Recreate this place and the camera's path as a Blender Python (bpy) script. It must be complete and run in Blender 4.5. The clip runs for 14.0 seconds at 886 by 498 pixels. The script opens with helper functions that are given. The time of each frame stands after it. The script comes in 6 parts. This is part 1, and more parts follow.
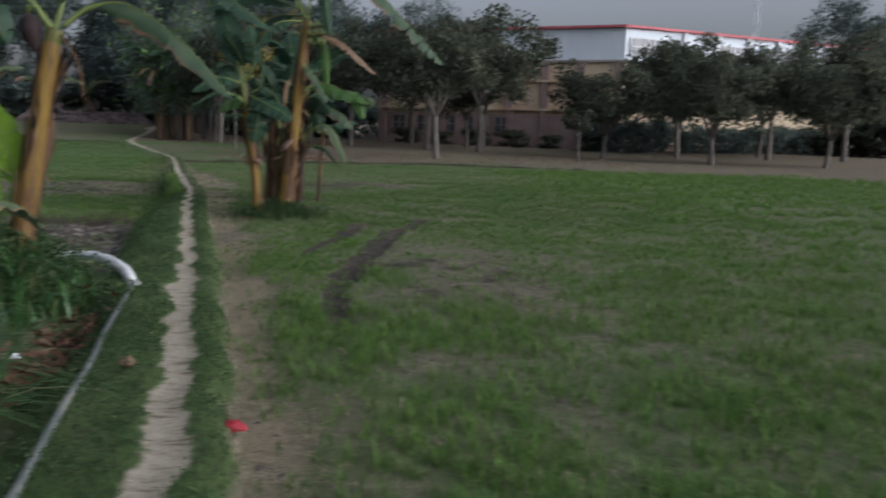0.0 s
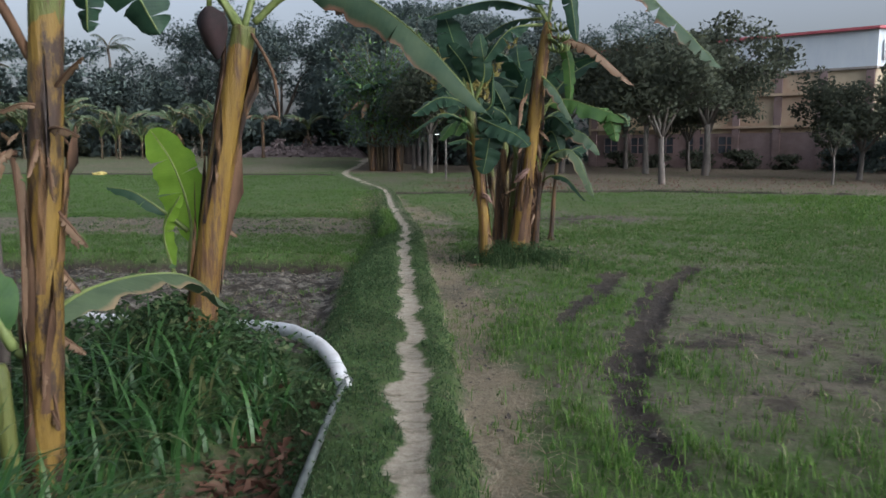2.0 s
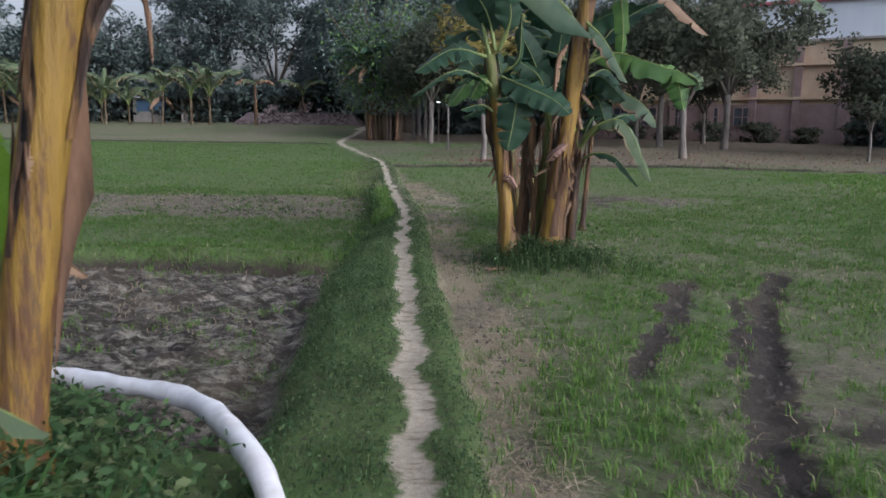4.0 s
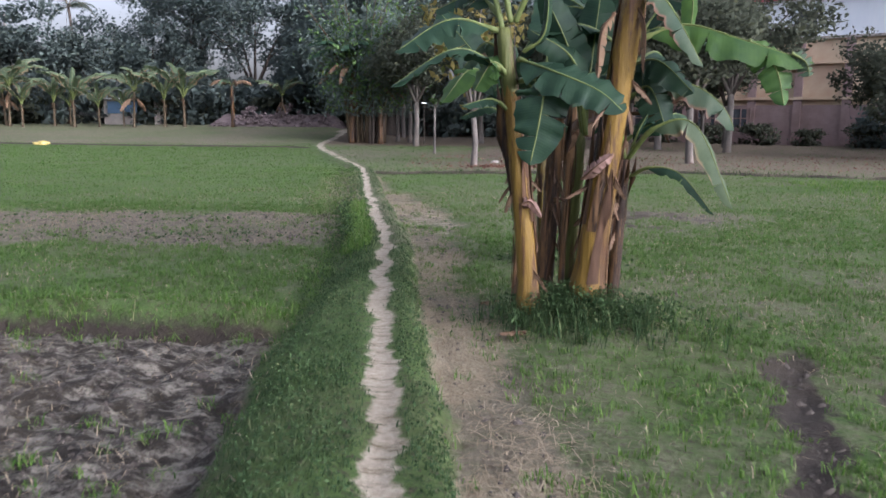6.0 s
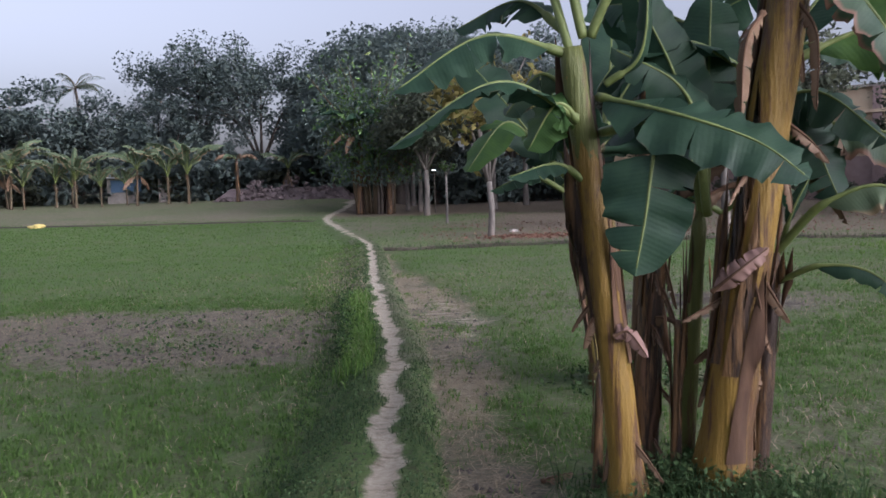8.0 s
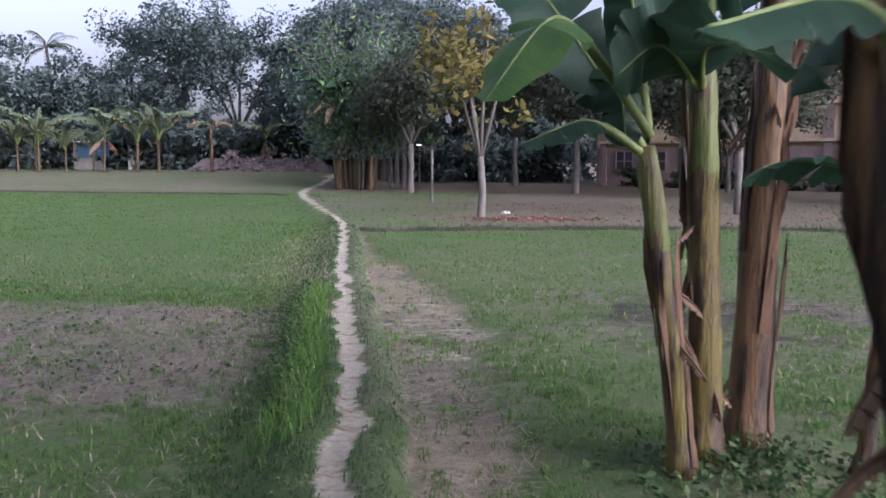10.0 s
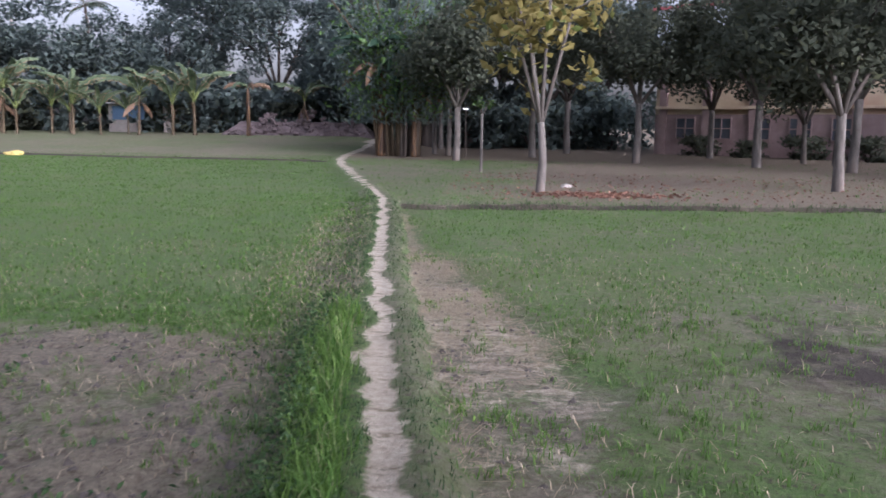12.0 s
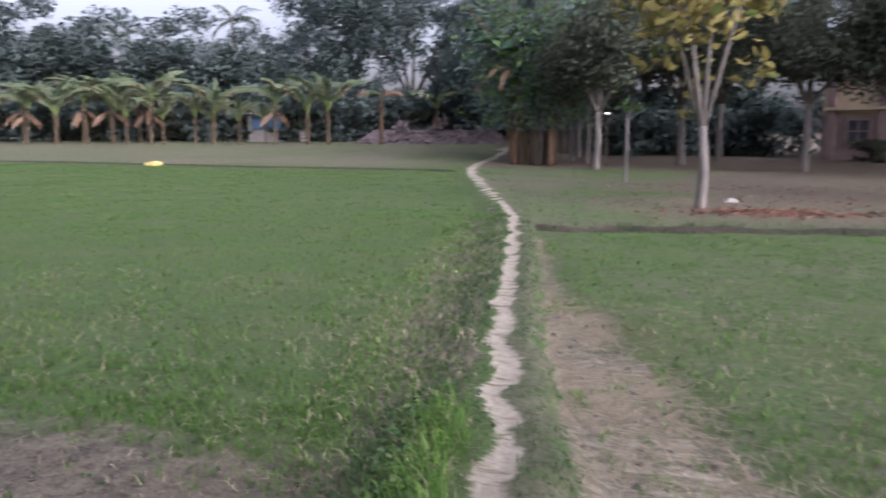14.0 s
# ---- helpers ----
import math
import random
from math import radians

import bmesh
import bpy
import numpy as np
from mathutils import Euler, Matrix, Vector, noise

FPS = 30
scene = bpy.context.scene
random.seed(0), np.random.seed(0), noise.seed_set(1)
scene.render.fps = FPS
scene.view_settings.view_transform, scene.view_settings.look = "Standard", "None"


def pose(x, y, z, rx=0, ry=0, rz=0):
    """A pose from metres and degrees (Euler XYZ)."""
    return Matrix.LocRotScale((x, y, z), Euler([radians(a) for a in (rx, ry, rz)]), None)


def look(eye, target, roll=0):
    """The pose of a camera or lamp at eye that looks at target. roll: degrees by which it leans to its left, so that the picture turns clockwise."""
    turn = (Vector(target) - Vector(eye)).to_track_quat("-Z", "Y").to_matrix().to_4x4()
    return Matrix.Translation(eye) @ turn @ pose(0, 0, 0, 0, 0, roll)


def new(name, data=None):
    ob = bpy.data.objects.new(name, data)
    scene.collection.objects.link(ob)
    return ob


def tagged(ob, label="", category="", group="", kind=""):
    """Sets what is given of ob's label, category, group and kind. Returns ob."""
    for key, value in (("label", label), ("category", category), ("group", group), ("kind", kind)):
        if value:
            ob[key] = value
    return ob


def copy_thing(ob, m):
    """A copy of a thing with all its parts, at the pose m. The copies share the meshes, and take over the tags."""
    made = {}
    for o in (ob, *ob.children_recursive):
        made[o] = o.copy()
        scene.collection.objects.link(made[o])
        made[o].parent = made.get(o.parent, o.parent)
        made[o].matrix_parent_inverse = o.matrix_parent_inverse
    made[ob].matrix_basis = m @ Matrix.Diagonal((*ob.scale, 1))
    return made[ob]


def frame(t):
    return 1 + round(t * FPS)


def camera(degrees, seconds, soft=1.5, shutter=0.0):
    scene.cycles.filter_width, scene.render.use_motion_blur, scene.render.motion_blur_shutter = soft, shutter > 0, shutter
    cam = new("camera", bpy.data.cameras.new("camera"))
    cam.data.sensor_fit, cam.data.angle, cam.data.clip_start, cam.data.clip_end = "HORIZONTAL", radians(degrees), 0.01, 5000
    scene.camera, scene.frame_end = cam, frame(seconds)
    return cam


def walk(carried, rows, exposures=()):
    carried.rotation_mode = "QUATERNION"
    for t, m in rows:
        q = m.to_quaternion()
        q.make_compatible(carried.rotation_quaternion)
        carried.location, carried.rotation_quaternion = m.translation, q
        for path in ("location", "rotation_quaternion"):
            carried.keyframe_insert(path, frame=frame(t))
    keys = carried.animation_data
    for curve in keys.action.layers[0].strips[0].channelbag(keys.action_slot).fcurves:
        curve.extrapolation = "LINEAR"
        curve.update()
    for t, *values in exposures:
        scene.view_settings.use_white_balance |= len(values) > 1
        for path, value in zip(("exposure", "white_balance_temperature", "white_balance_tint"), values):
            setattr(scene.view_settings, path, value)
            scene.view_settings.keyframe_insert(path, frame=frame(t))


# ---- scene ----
PATH = [
    (0, (1.711, 0.397, 1.586), (2.064, 2.34, 1.268), 1.7),
    (0.1, (1.628, 0.484, 1.588), (1.9, 2.437, 1.256), 1.6),
    (0.2, (1.632, 0.609, 1.588), (1.793, 2.571, 1.234), 1.3),
    (0.3, (1.634, 0.736, 1.599), (1.689, 2.702, 1.234), 0.8),
    (0.4, (1.619, 0.858, 1.602), (1.586, 2.822, 1.224), 0.7),
    (0.5, (1.607, 0.975, 1.597), (1.505, 2.935, 1.213), -0.3),
    (1, (1.489, 1.61, 1.58), (1.351, 3.576, 1.239), -0.5),
    (1.5, (1.365, 2.228, 1.561), (1.207, 4.205, 1.304), -0.1),
    (2, (1.239, 2.857, 1.546), (1.087, 4.834, 1.287), -0.3),
    (4.5, (0.891, 5.774, 1.513), (0.738, 7.739, 1.169), 0.7),
    (5, (0.846, 6.38, 1.467), (0.68, 8.345, 1.133), 0.8),
    (5.5, (0.78, 6.994, 1.487), (0.629, 8.959, 1.147), 1.1),
    (6, (0.696, 7.576, 1.504), (0.587, 9.546, 1.173), 0.3),
    (6.5, (0.647, 8.201, 1.516), (0.537, 10.179, 1.237), -0.1),
    (7, (0.509, 8.792, 1.536), (0.388, 10.776, 1.316), -1.0),
    (7.5, (0.473, 9.325, 1.581), (0.327, 11.313, 1.417), -2.1),
    (10, (0.276, 12.193, 1.434), (0.18, 14.179, 1.214), 0.2),
    (10.5, (0.168, 12.86, 1.446), (0.065, 14.843, 1.209), -0.5),
    (11, (0.085, 13.472, 1.446), (-0.095, 15.447, 1.187), -0.2),
    (11.5, (-0.028, 14.04, 1.441), (-0.31, 15.996, 1.133), 0.8),
    (12, (-0.124, 14.638, 1.449), (-0.321, 16.605, 1.141), 0.7),
    (12.5, (-0.209, 15.187, 1.404), (-0.292, 17.158, 1.078), 0.2),
    (13, (-0.294, 15.786, 1.406), (-0.315, 17.762, 1.096), 0.4),
    (13.5, (-0.366, 16.263, 1.401), (-0.506, 18.241, 1.137), 0.7),
    (14, (-0.448, 16.738, 1.45), (-0.979, 18.644, 1.157), 0.0),
]
cam = camera(58.8, 14.0, soft=1.6, shutter=0.32)
EXPOSURES = [(0.0, 0.4, 5800, 13), (0.15, 0.46, 5800, 13), (0.4, 0.92, 5800, 14), (1.0, 1.2, 5800, 16), (1.5, 1.0, 5800, 13), (2.2, 0.74, 5750, 11), (4.5, 1.1, 5700, 18), (5.5, 1.36, 5750, 20), (6.0, 1.46, 5750, 21), (6.5, 1.4, 5750, 22), (7.0, 1.17, 5750, 22), (7.5, 1.0, 5750, 22), (10.0, 1.48, 5500, 26), (10.5, 1.36, 5600, 24), (11.0, 1.48, 5600, 25), (14.0, 1.5, 5750, 26)]
walk(cam, [(t, look(eye, target, roll)) for t, eye, target, roll in PATH], EXPOSURES)

# ---- world and light: a hazy evening sky, sun low and veiled ----
SUN_EL, SUN_AZ = radians(22), radians(125)
world = bpy.data.worlds.new("evening_sky")
scene.world = world
world.use_nodes = True
wn = world.node_tree
sky = wn.nodes.new("ShaderNodeTexSky")
sky.sky_type, sky.sun_disc = "NISHITA", False
sky.sun_elevation, sky.sun_rotation = SUN_EL, SUN_AZ
sky.air_density, sky.dust_density, sky.ozone_density = 1.0, 6.0, 1.0
haze = wn.nodes.new("ShaderNodeHueSaturation")
haze.inputs["Saturation"].default_value = 0.34
wn.links.new(sky.outputs["Color"], haze.inputs["Color"])
wn.links.new(haze.outputs["Color"], wn.nodes["Background"].inputs["Color"])
wn.nodes["Background"].inputs["Strength"].default_value = 0.116
sun = new("sun", bpy.data.lights.new("sun", "SUN"))
sun.data.energy, sun.data.angle, sun.data.color = 1.15, radians(75), (1.0, 0.97, 0.93)
sun.matrix_world = look((0, 0, 0), (-math.sin(SUN_AZ) * math.cos(SUN_EL), -math.cos(SUN_AZ) * math.cos(SUN_EL), -math.sin(SUN_EL)))


# ---- materials ----
class Nodes:
    """A small hand for node trees: col() mixes, noise() and attr() give values."""
    def __init__(self, name, rough=0.8, spec=0.3):
        self.mat = bpy.data.materials.new(name)
        self.mat.use_nodes = True
        self.tree = self.mat.node_tree
        self.p = self.tree.nodes["Principled BSDF"]
        self.p.inputs["Roughness"].default_value = rough
        self.p.inputs["Specular IOR Level"].default_value = spec
        self.co = self.tree.nodes.new("ShaderNodeTexCoord").outputs["Object"]

    def put(self, kind, **kw):
        n = self.tree.nodes.new(kind)
        for k, v in kw.items():
            sock = n.inputs[k.replace("_", " ")]
            if hasattr(v, "is_output"):
                self.tree.links.new(v, sock)
            else:
                sock.default_value = v
        return n

    def noise(self, scale, detail=4.0, rough=0.6, stretch=None, world_space=False):
        co = self.co
        if stretch:
            m = self.put("ShaderNodeMapping", Vector=co, Scale=stretch)
            co = m.outputs[0]
        return self.put("ShaderNodeTexNoise", Vector=co, Scale=scale, Detail=detail, Roughness=rough).outputs["Fac"]

    def ramp(self, fac, lo, hi):
        n = self.put("ShaderNodeMapRange", Value=fac)
        n.inputs["From Min"].default_value, n.inputs["From Max"].default_value = lo, hi
        return n.outputs[0]

    def attr(self, name):
        n = self.tree.nodes.new("ShaderNodeAttribute")
        n.attribute_name = name
        return n.outputs["Fac"]

    def math(self, op, a, b=0.0):
        n = self.tree.nodes.new("ShaderNodeMath")
        n.operation = op
        for i, v in enumerate((a, b)):
            if hasattr(v, "is_output"):
                self.tree.links.new(v, n.inputs[i])
            else:
                n.inputs[i].default_value = v
        return n.outputs[0]

    def mix(self, fac, a, b):
        n = self.tree.nodes.new("ShaderNodeMix")
        n.data_type = "RGBA"
        for i, v in ((0, fac), (6, a), (7, b)):
            if hasattr(v, "is_output"):
                self.tree.links.new(v, n.inputs[i])
            else:
                n.inputs[i].default_value = (*v, 1) if isinstance(v, tuple) else v
        return n.outputs[2]

    def island(self):
        return self.tree.nodes.new("ShaderNodeNewGeometry").outputs["Random Per Island"]

    def obrandom(self):
        return self.tree.nodes.new("ShaderNodeObjectInfo").outputs["Random"]

    def color(self, c):
        self.tree.links.new(c, self.p.inputs["Base Color"])
        return self

    def bump(self, h, strength=0.4, dist=0.02):
        n = self.put("ShaderNodeBump", Height=h, Strength=strength, Distance=dist)
        self.tree.links.new(n.outputs[0], self.p.inputs["Normal"])
        return self

    def thin(self, c, amount=0.35):
        """Lets light through a leaf."""
        t = self.put("ShaderNodeBsdfTranslucent", Color=c)
        m = self.put("ShaderNodeMixShader", Fac=amount)
        self.tree.links.new(self.p.outputs[0], m.inputs[1])
        self.tree.links.new(t.outputs[0], m.inputs[2])
        self.tree.links.new(m.outputs[0], self.tree.nodes["Material Output"].inputs["Surface"])
        return self


def two_tone(name, a, b, scale, rough=0.8, bump=0.3, dist=0.01, stretch=None, c=None, spec=0.3):
    n = Nodes(name, rough, spec)
    f = n.ramp(n.noise(scale, 6, 0.65, stretch), 0.32, 0.68)
    col = n.mix(f, a, b)
    if c:
        col = n.mix(n.ramp(n.noise(scale * 0.23, 4, 0.6, stretch), 0.5, 0.72), col, c)
    n.color(col)
    n.bump(n.noise(scale * 3, 5, 0.6, stretch), bump, dist)
    return n.mat


def leafy(name, a, b, c, thin=0.3, rough=0.55, spec=0.35):
    """Foliage: each leaf takes its own tone between a and b, some turn to c."""
    n = Nodes(name, rough, spec)
    r = n.island()
    col = n.mix(r, a, b)
    col = n.mix(n.ramp(n.math("FRACT", n.math("MULTIPLY", r, 37.0)), 0.86, 0.98), col, c)
    n.color(n.mix(n.ramp(n.noise(1.3, 3), 0.35, 0.7), col, n.mix(0.5, col, a)))
    if thin:
        n.thin(col, thin)
    return n.mat


def banana_leaf(name, a, b, rib, dry, thin=0.35, edge=0.92):
    n = Nodes(name, 0.55, 0.25)
    uv = n.tree.nodes.new("ShaderNodeUVMap")
    sep = n.put("ShaderNodeSeparateXYZ", Vector=uv.outputs[0])
    u, v = sep.outputs[0], n.math("ABSOLUTE", sep.outputs[1])
    vein = n.math("SINE", n.math("ADD", n.math("MULTIPLY", u, 260.0), n.math("MULTIPLY", v, -9.0)))
    col = n.mix(n.ramp(n.noise(7, 5), 0.3, 0.7), a, b)
    col = n.mix(n.math("MULTIPLY", n.ramp(vein, 0.2, 1.0), 0.035), col, rib)
    dried = n.ramp(n.math("ADD", n.math("ADD", v, n.math("MULTIPLY", n.noise(11, 4), 0.35)), n.math("MULTIPLY", u, 0.12)), edge + 0.16, edge + 0.3)
    col = n.mix(dried, col, dry)
    col = n.mix(n.ramp(v, 0.06, 0.02), col, rib)
    n.color(col)
    n.bump(n.math("ADD", n.math("MULTIPLY", vein, 0.06), n.noise(14, 3)), 0.4, 0.008)
    n.thin(col, thin)
    return n.mat


def make_ground_material():
    n = Nodes("field_ground", 0.9, 0.2)
    fine, mid, big = n.noise(38, 8, 0.7), n.noise(7, 6, 0.65), n.noise(0.7, 5, 0.6)
    soil = n.mix(n.ramp(fine, 0.3, 0.7), (0.085, 0.073, 0.053), (0.2, 0.176, 0.134))
    soil = n.mix(n.ramp(n.noise(16, 6, 0.75), 0.51, 0.61), soil, (0.062, 0.05, 0.039))
    soil = n.mix(n.ramp(mid, 0.42, 0.66), soil, n.mix(n.ramp(fine, 0.3, 0.7), (0.095, 0.082, 0.058), (0.25, 0.224, 0.17)))
    green = n.mix(n.ramp(fine, 0.3, 0.7), (0.055, 0.098, 0.03), (0.092, 0.15, 0.044))
    green = n.mix(n.ramp(n.noise(21, 6, 0.75), 0.52, 0.64), green, (0.055, 0.048, 0.034))
    green = n.mix(n.ramp(n.noise(33, 6, 0.75), 0.58, 0.7), green, (0.17, 0.16, 0.1))
    mud = n.mix(n.ramp(n.noise(8, 7, 0.72, (0.7, 1.3, 1)), 0.46, 0.6), (0.028, 0.024, 0.02), (0.235, 0.219, 0.186))
    mud = n.mix(n.ramp(n.noise(30, 6, 0.75), 0.52, 0.66), mud, (0.06, 0.05, 0.035))
    trodden = n.mix(n.ramp(n.noise(24, 6, 0.7), 0.35, 0.65), (0.33, 0.285, 0.222), (0.48, 0.43, 0.345))
    trodden = n.mix(n.ramp(n.noise(3.2, 6, 0.75, (1.0, 4.0, 1)), 0.53, 0.64), trodden, (0.16, 0.14, 0.09))
    straw = n.mix(n.ramp(n.noise(60, 6, 0.7), 0.35, 0.7), (0.15, 0.128, 0.086), (0.42, 0.37, 0.268))
    litter = n.mix(n.ramp(n.noise(19, 6, 0.7), 0.4, 0.65), (0.1, 0.083, 0.06), (0.2, 0.162, 0.12))

    def soft(name, grain, width=0.28):
        a = n.math("ADD", n.attr(name), n.math("MULTIPLY", n.math("SUBTRACT", grain, 0.5), 1.1))
        return n.ramp(a, 0.5 - width, 0.5 + width)
    col = n.mix(soft("bare", mid), green, soil)
    col = n.mix(soft("litter", mid), col, litter)
    col = n.mix(soft("straw", n.noise(17, 6, 0.7)), col, straw)
    col = n.mix(soft("mud", n.noise(5, 6, 0.7), 0.2), col, mud)
    # Near-black soil: wet ruts and dark patches, plus painted shade along the banks.
    col = n.mix(soft("wet_and_shade", n.noise(9, 6, 0.7), 0.22), col, n.mix(fine, (0.02, 0.017, 0.014), (0.07, 0.058, 0.048)))
    col = n.mix(soft("trodden", n.ramp(n.math("ADD", n.math("MULTIPLY", n.noise(6, 6, 0.75, (0.6, 1.7, 1)), 0.6), n.math("MULTIPLY", n.noise(17, 6, 0.75), 0.4)), 0.25, 0.75), 0.17), col, trodden)
    col = n.mix(n.math("MULTIPLY", n.ramp(big, 0.45, 0.7), 0.25), col, (0.16, 0.13, 0.085))
    n.color(col)
    n.tree.links.new(n.math("SUBTRACT", 0.95, n.math("MULTIPLY", n.attr("mud"), 0.22)), n.p.inputs["Roughness"])
    n.bump(n.math("ADD", n.math("MULTIPLY", fine, 0.8), mid), 1.0, 0.04)
    return n.mat


GROUND = make_ground_material()
M_GRASS = leafy("rice_grass", (0.05, 0.12, 0.02), (0.15, 0.25, 0.052), (0.24, 0.25, 0.13), 0.35, 0.6, 0.22)
M_SWARD = leafy("sward_blade", (0.072, 0.138, 0.032), (0.1, 0.178, 0.042), (0.13, 0.17, 0.07), 0.35, 0.7, 0.15)
M_TALL = leafy("tall_grass_blade", (0.022, 0.066, 0.018), (0.068, 0.15, 0.04), (0.2, 0.2, 0.09), 0.3, 0.38)
M_WEED = leafy("weed_leaf", (0.024, 0.052, 0.02), (0.066, 0.112, 0.042), (0.13, 0.15, 0.07), 0.25, 0.7, 0.15)
M_STRAW = leafy("dry_straw", (0.24, 0.195, 0.13), (0.4, 0.34, 0.245), (0.15, 0.11, 0.075), 0.1, 0.8, 0.1)
M_LITTER = leafy("fallen_leaf", (0.11, 0.055, 0.038), (0.2, 0.11, 0.075), (0.25, 0.17, 0.12), 0.1, 0.7, 0.2)
M_CLOD = two_tone("earth_clod", (0.035, 0.029, 0.024), (0.105, 0.09, 0.077), 22, 0.75, 0.6, 0.01)
M_BLEAF = banana_leaf("banana_leaf_green", (0.015, 0.04, 0.025), (0.03, 0.066, 0.036), (0.06, 0.1, 0.05), (0.15, 0.1, 0.06), 0.28, 1.02)
M_BLEAF_F = banana_leaf("banana_leaf_pale", (0.07, 0.105, 0.06), (0.11, 0.15, 0.082), (0.17, 0.21, 0.1), (0.26, 0.2, 0.12), 0.3, 0.8)
M_BLEAF_Y = banana_leaf("banana_leaf_young", (0.15, 0.28, 0.028), (0.23, 0.38, 0.045), (0.42, 0.5, 0.14), (0.3, 0.3, 0.08), 0.5, 1.2)
M_BLEAF_M = banana_leaf("banana_leaf_fresh", (0.045, 0.1, 0.036), (0.08, 0.16, 0.036), (0.14, 0.22, 0.07), (0.2, 0.16, 0.07), 0.4, 1.02)
M_BLEAF_D = banana_leaf("banana_leaf_dry", (0.13, 0.082, 0.05), (0.21, 0.14, 0.09), (0.17, 0.11, 0.07), (0.09, 0.055, 0.035), 0.15)
M_BLEAF_T = banana_leaf("banana_leaf_withering", (0.035, 0.07, 0.042), (0.07, 0.105, 0.058), (0.13, 0.16, 0.08), (0.19, 0.11, 0.075), 0.3, 0.84)
M_BRACT_LEAF = banana_leaf("dry_bract_pinkish", (0.17, 0.1, 0.085), (0.28, 0.18, 0.155), (0.2, 0.13, 0.1), (0.12, 0.07, 0.05), 0.12)
M_BUD = two_tone("banana_bud_skin", (0.014, 0.01, 0.011), (0.035, 0.02, 0.021), 9, 0.85, 0.3, 0.004)
M_PET = two_tone("banana_petiole", (0.095, 0.13, 0.04), (0.165, 0.2, 0.066), 18, 0.5, 0.15, 0.003)


def make_stem_material(name, a, b, dark, amount, rag=0.1):
    """Banana stem: yellow skin with long streaks, black-brown scars and torn ragged patches."""
    n = Nodes(name, 0.55, 0.35)
    streak = n.noise(26, 5, 0.65, (1, 1, 0.07))
    col = n.mix(n.ramp(streak, 0.2, 0.8), a, b)
    col = n.mix(n.ramp(n.noise(11, 6, 0.75, (1, 1, rag)), amount + 0.01, amount + 0.1), col, dark)
    col = n.mix(n.ramp(n.noise(6, 7, 0.8, (1, 1, rag * 1.6)), 0.55, 0.64), col, n.mix(streak, (0.03, 0.018, 0.012), (0.1, 0.055, 0.03)))
    n.color(col)
    n.bump(n.math("ADD", streak, n.noise(12, 5, 0.7, (1, 1, 0.3))), 1.0, 0.014)
    return n.mat


M_STEM = make_stem_material("banana_stem_yellow", (0.125, 0.074, 0.013), (0.225, 0.14, 0.023), (0.075, 0.036, 0.018), 0.5)
M_STEM_B = make_stem_material("banana_stem_blotched", (0.115, 0.07, 0.014), (0.21, 0.132, 0.024), (0.035, 0.02, 0.013), 0.47, 0.32)
M_STEM_G = make_stem_material("banana_stem_green", (0.06, 0.076, 0.019), (0.12, 0.13, 0.032), (0.08, 0.045, 0.022), 0.53)
M_STEM_D = make_stem_material("banana_stem_brown", (0.085, 0.045, 0.02), (0.17, 0.095, 0.038), (0.025, 0.015, 0.011), 0.45)
# Olive rear-stem skin, with shade of the overhanging leaves put into the tones.
M_STEM_O = make_stem_material("banana_stem_olive_shaded", (0.07, 0.055, 0.012), (0.135, 0.1, 0.022), (0.035, 0.02, 0.013), 0.46, 0.22)
M_SHEATH = two_tone("dry_sheath", (0.05, 0.027, 0.016), (0.135, 0.078, 0.045), 14, 0.85, 0.5, 0.006, (1, 1, 0.2), (0.04, 0.022, 0.015))
M_BRACT = two_tone("pale_bract", (0.36, 0.22, 0.18), (0.48, 0.32, 0.26), 20, 0.8, 0.4, 0.005)
M_BARK = two_tone("grey_bark", (0.07, 0.062, 0.055), (0.165, 0.15, 0.136), 7, 0.9, 0.6, 0.02, (1, 1, 0.3), (0.14, 0.11, 0.09))
M_BARK_D = two_tone("dark_bark", (0.05, 0.042, 0.036), (0.12, 0.10, 0.085), 6, 0.9, 0.5, 0.02, (1, 1, 0.3))
M_CULM = two_tone("old_culm", (0.055, 0.042, 0.026), (0.11, 0.082, 0.05), 6, 0.8, 0.4, 0.01, (1, 1, 0.1))
M_MANGO = leafy("orchard_leaf", (0.095, 0.112, 0.08), (0.138, 0.155, 0.112), (0.15, 0.16, 0.09), 0.5, 0.8, 0.06)
M_LEAFG = leafy("broad_green_leaf", (0.065, 0.115, 0.055), (0.11, 0.17, 0.075), (0.15, 0.2, 0.08), 0.5, 0.7, 0.1)
# Bluish-grey, lifted leaf tones: distance haze put into the base colour.
M_WOOD = leafy("woodland_leaf_hazed", (0.135, 0.178, 0.165), (0.18, 0.225, 0.205), (0.18, 0.22, 0.16), 0.5, 0.85, 0.05)
M_BRIGHT = leafy("fresh_leaf", (0.06, 0.13, 0.035), (0.12, 0.22, 0.055), (0.2, 0.26, 0.08), 0.25)
M_YELLOW = leafy("yellowing_leaf", (0.3, 0.255, 0.085), (0.42, 0.36, 0.13), (0.2, 0.26, 0.08), 0.45, 0.7, 0.15)
M_PALM = leafy("palm_leaf", (0.03, 0.05, 0.03), (0.06, 0.09, 0.05), (0.12, 0.1, 0.06), 0.1)
M_DRYFROND = leafy("dry_frond", (0.2, 0.14, 0.09), (0.3, 0.2, 0.13), (0.38, 0.2, 0.12), 0.1)


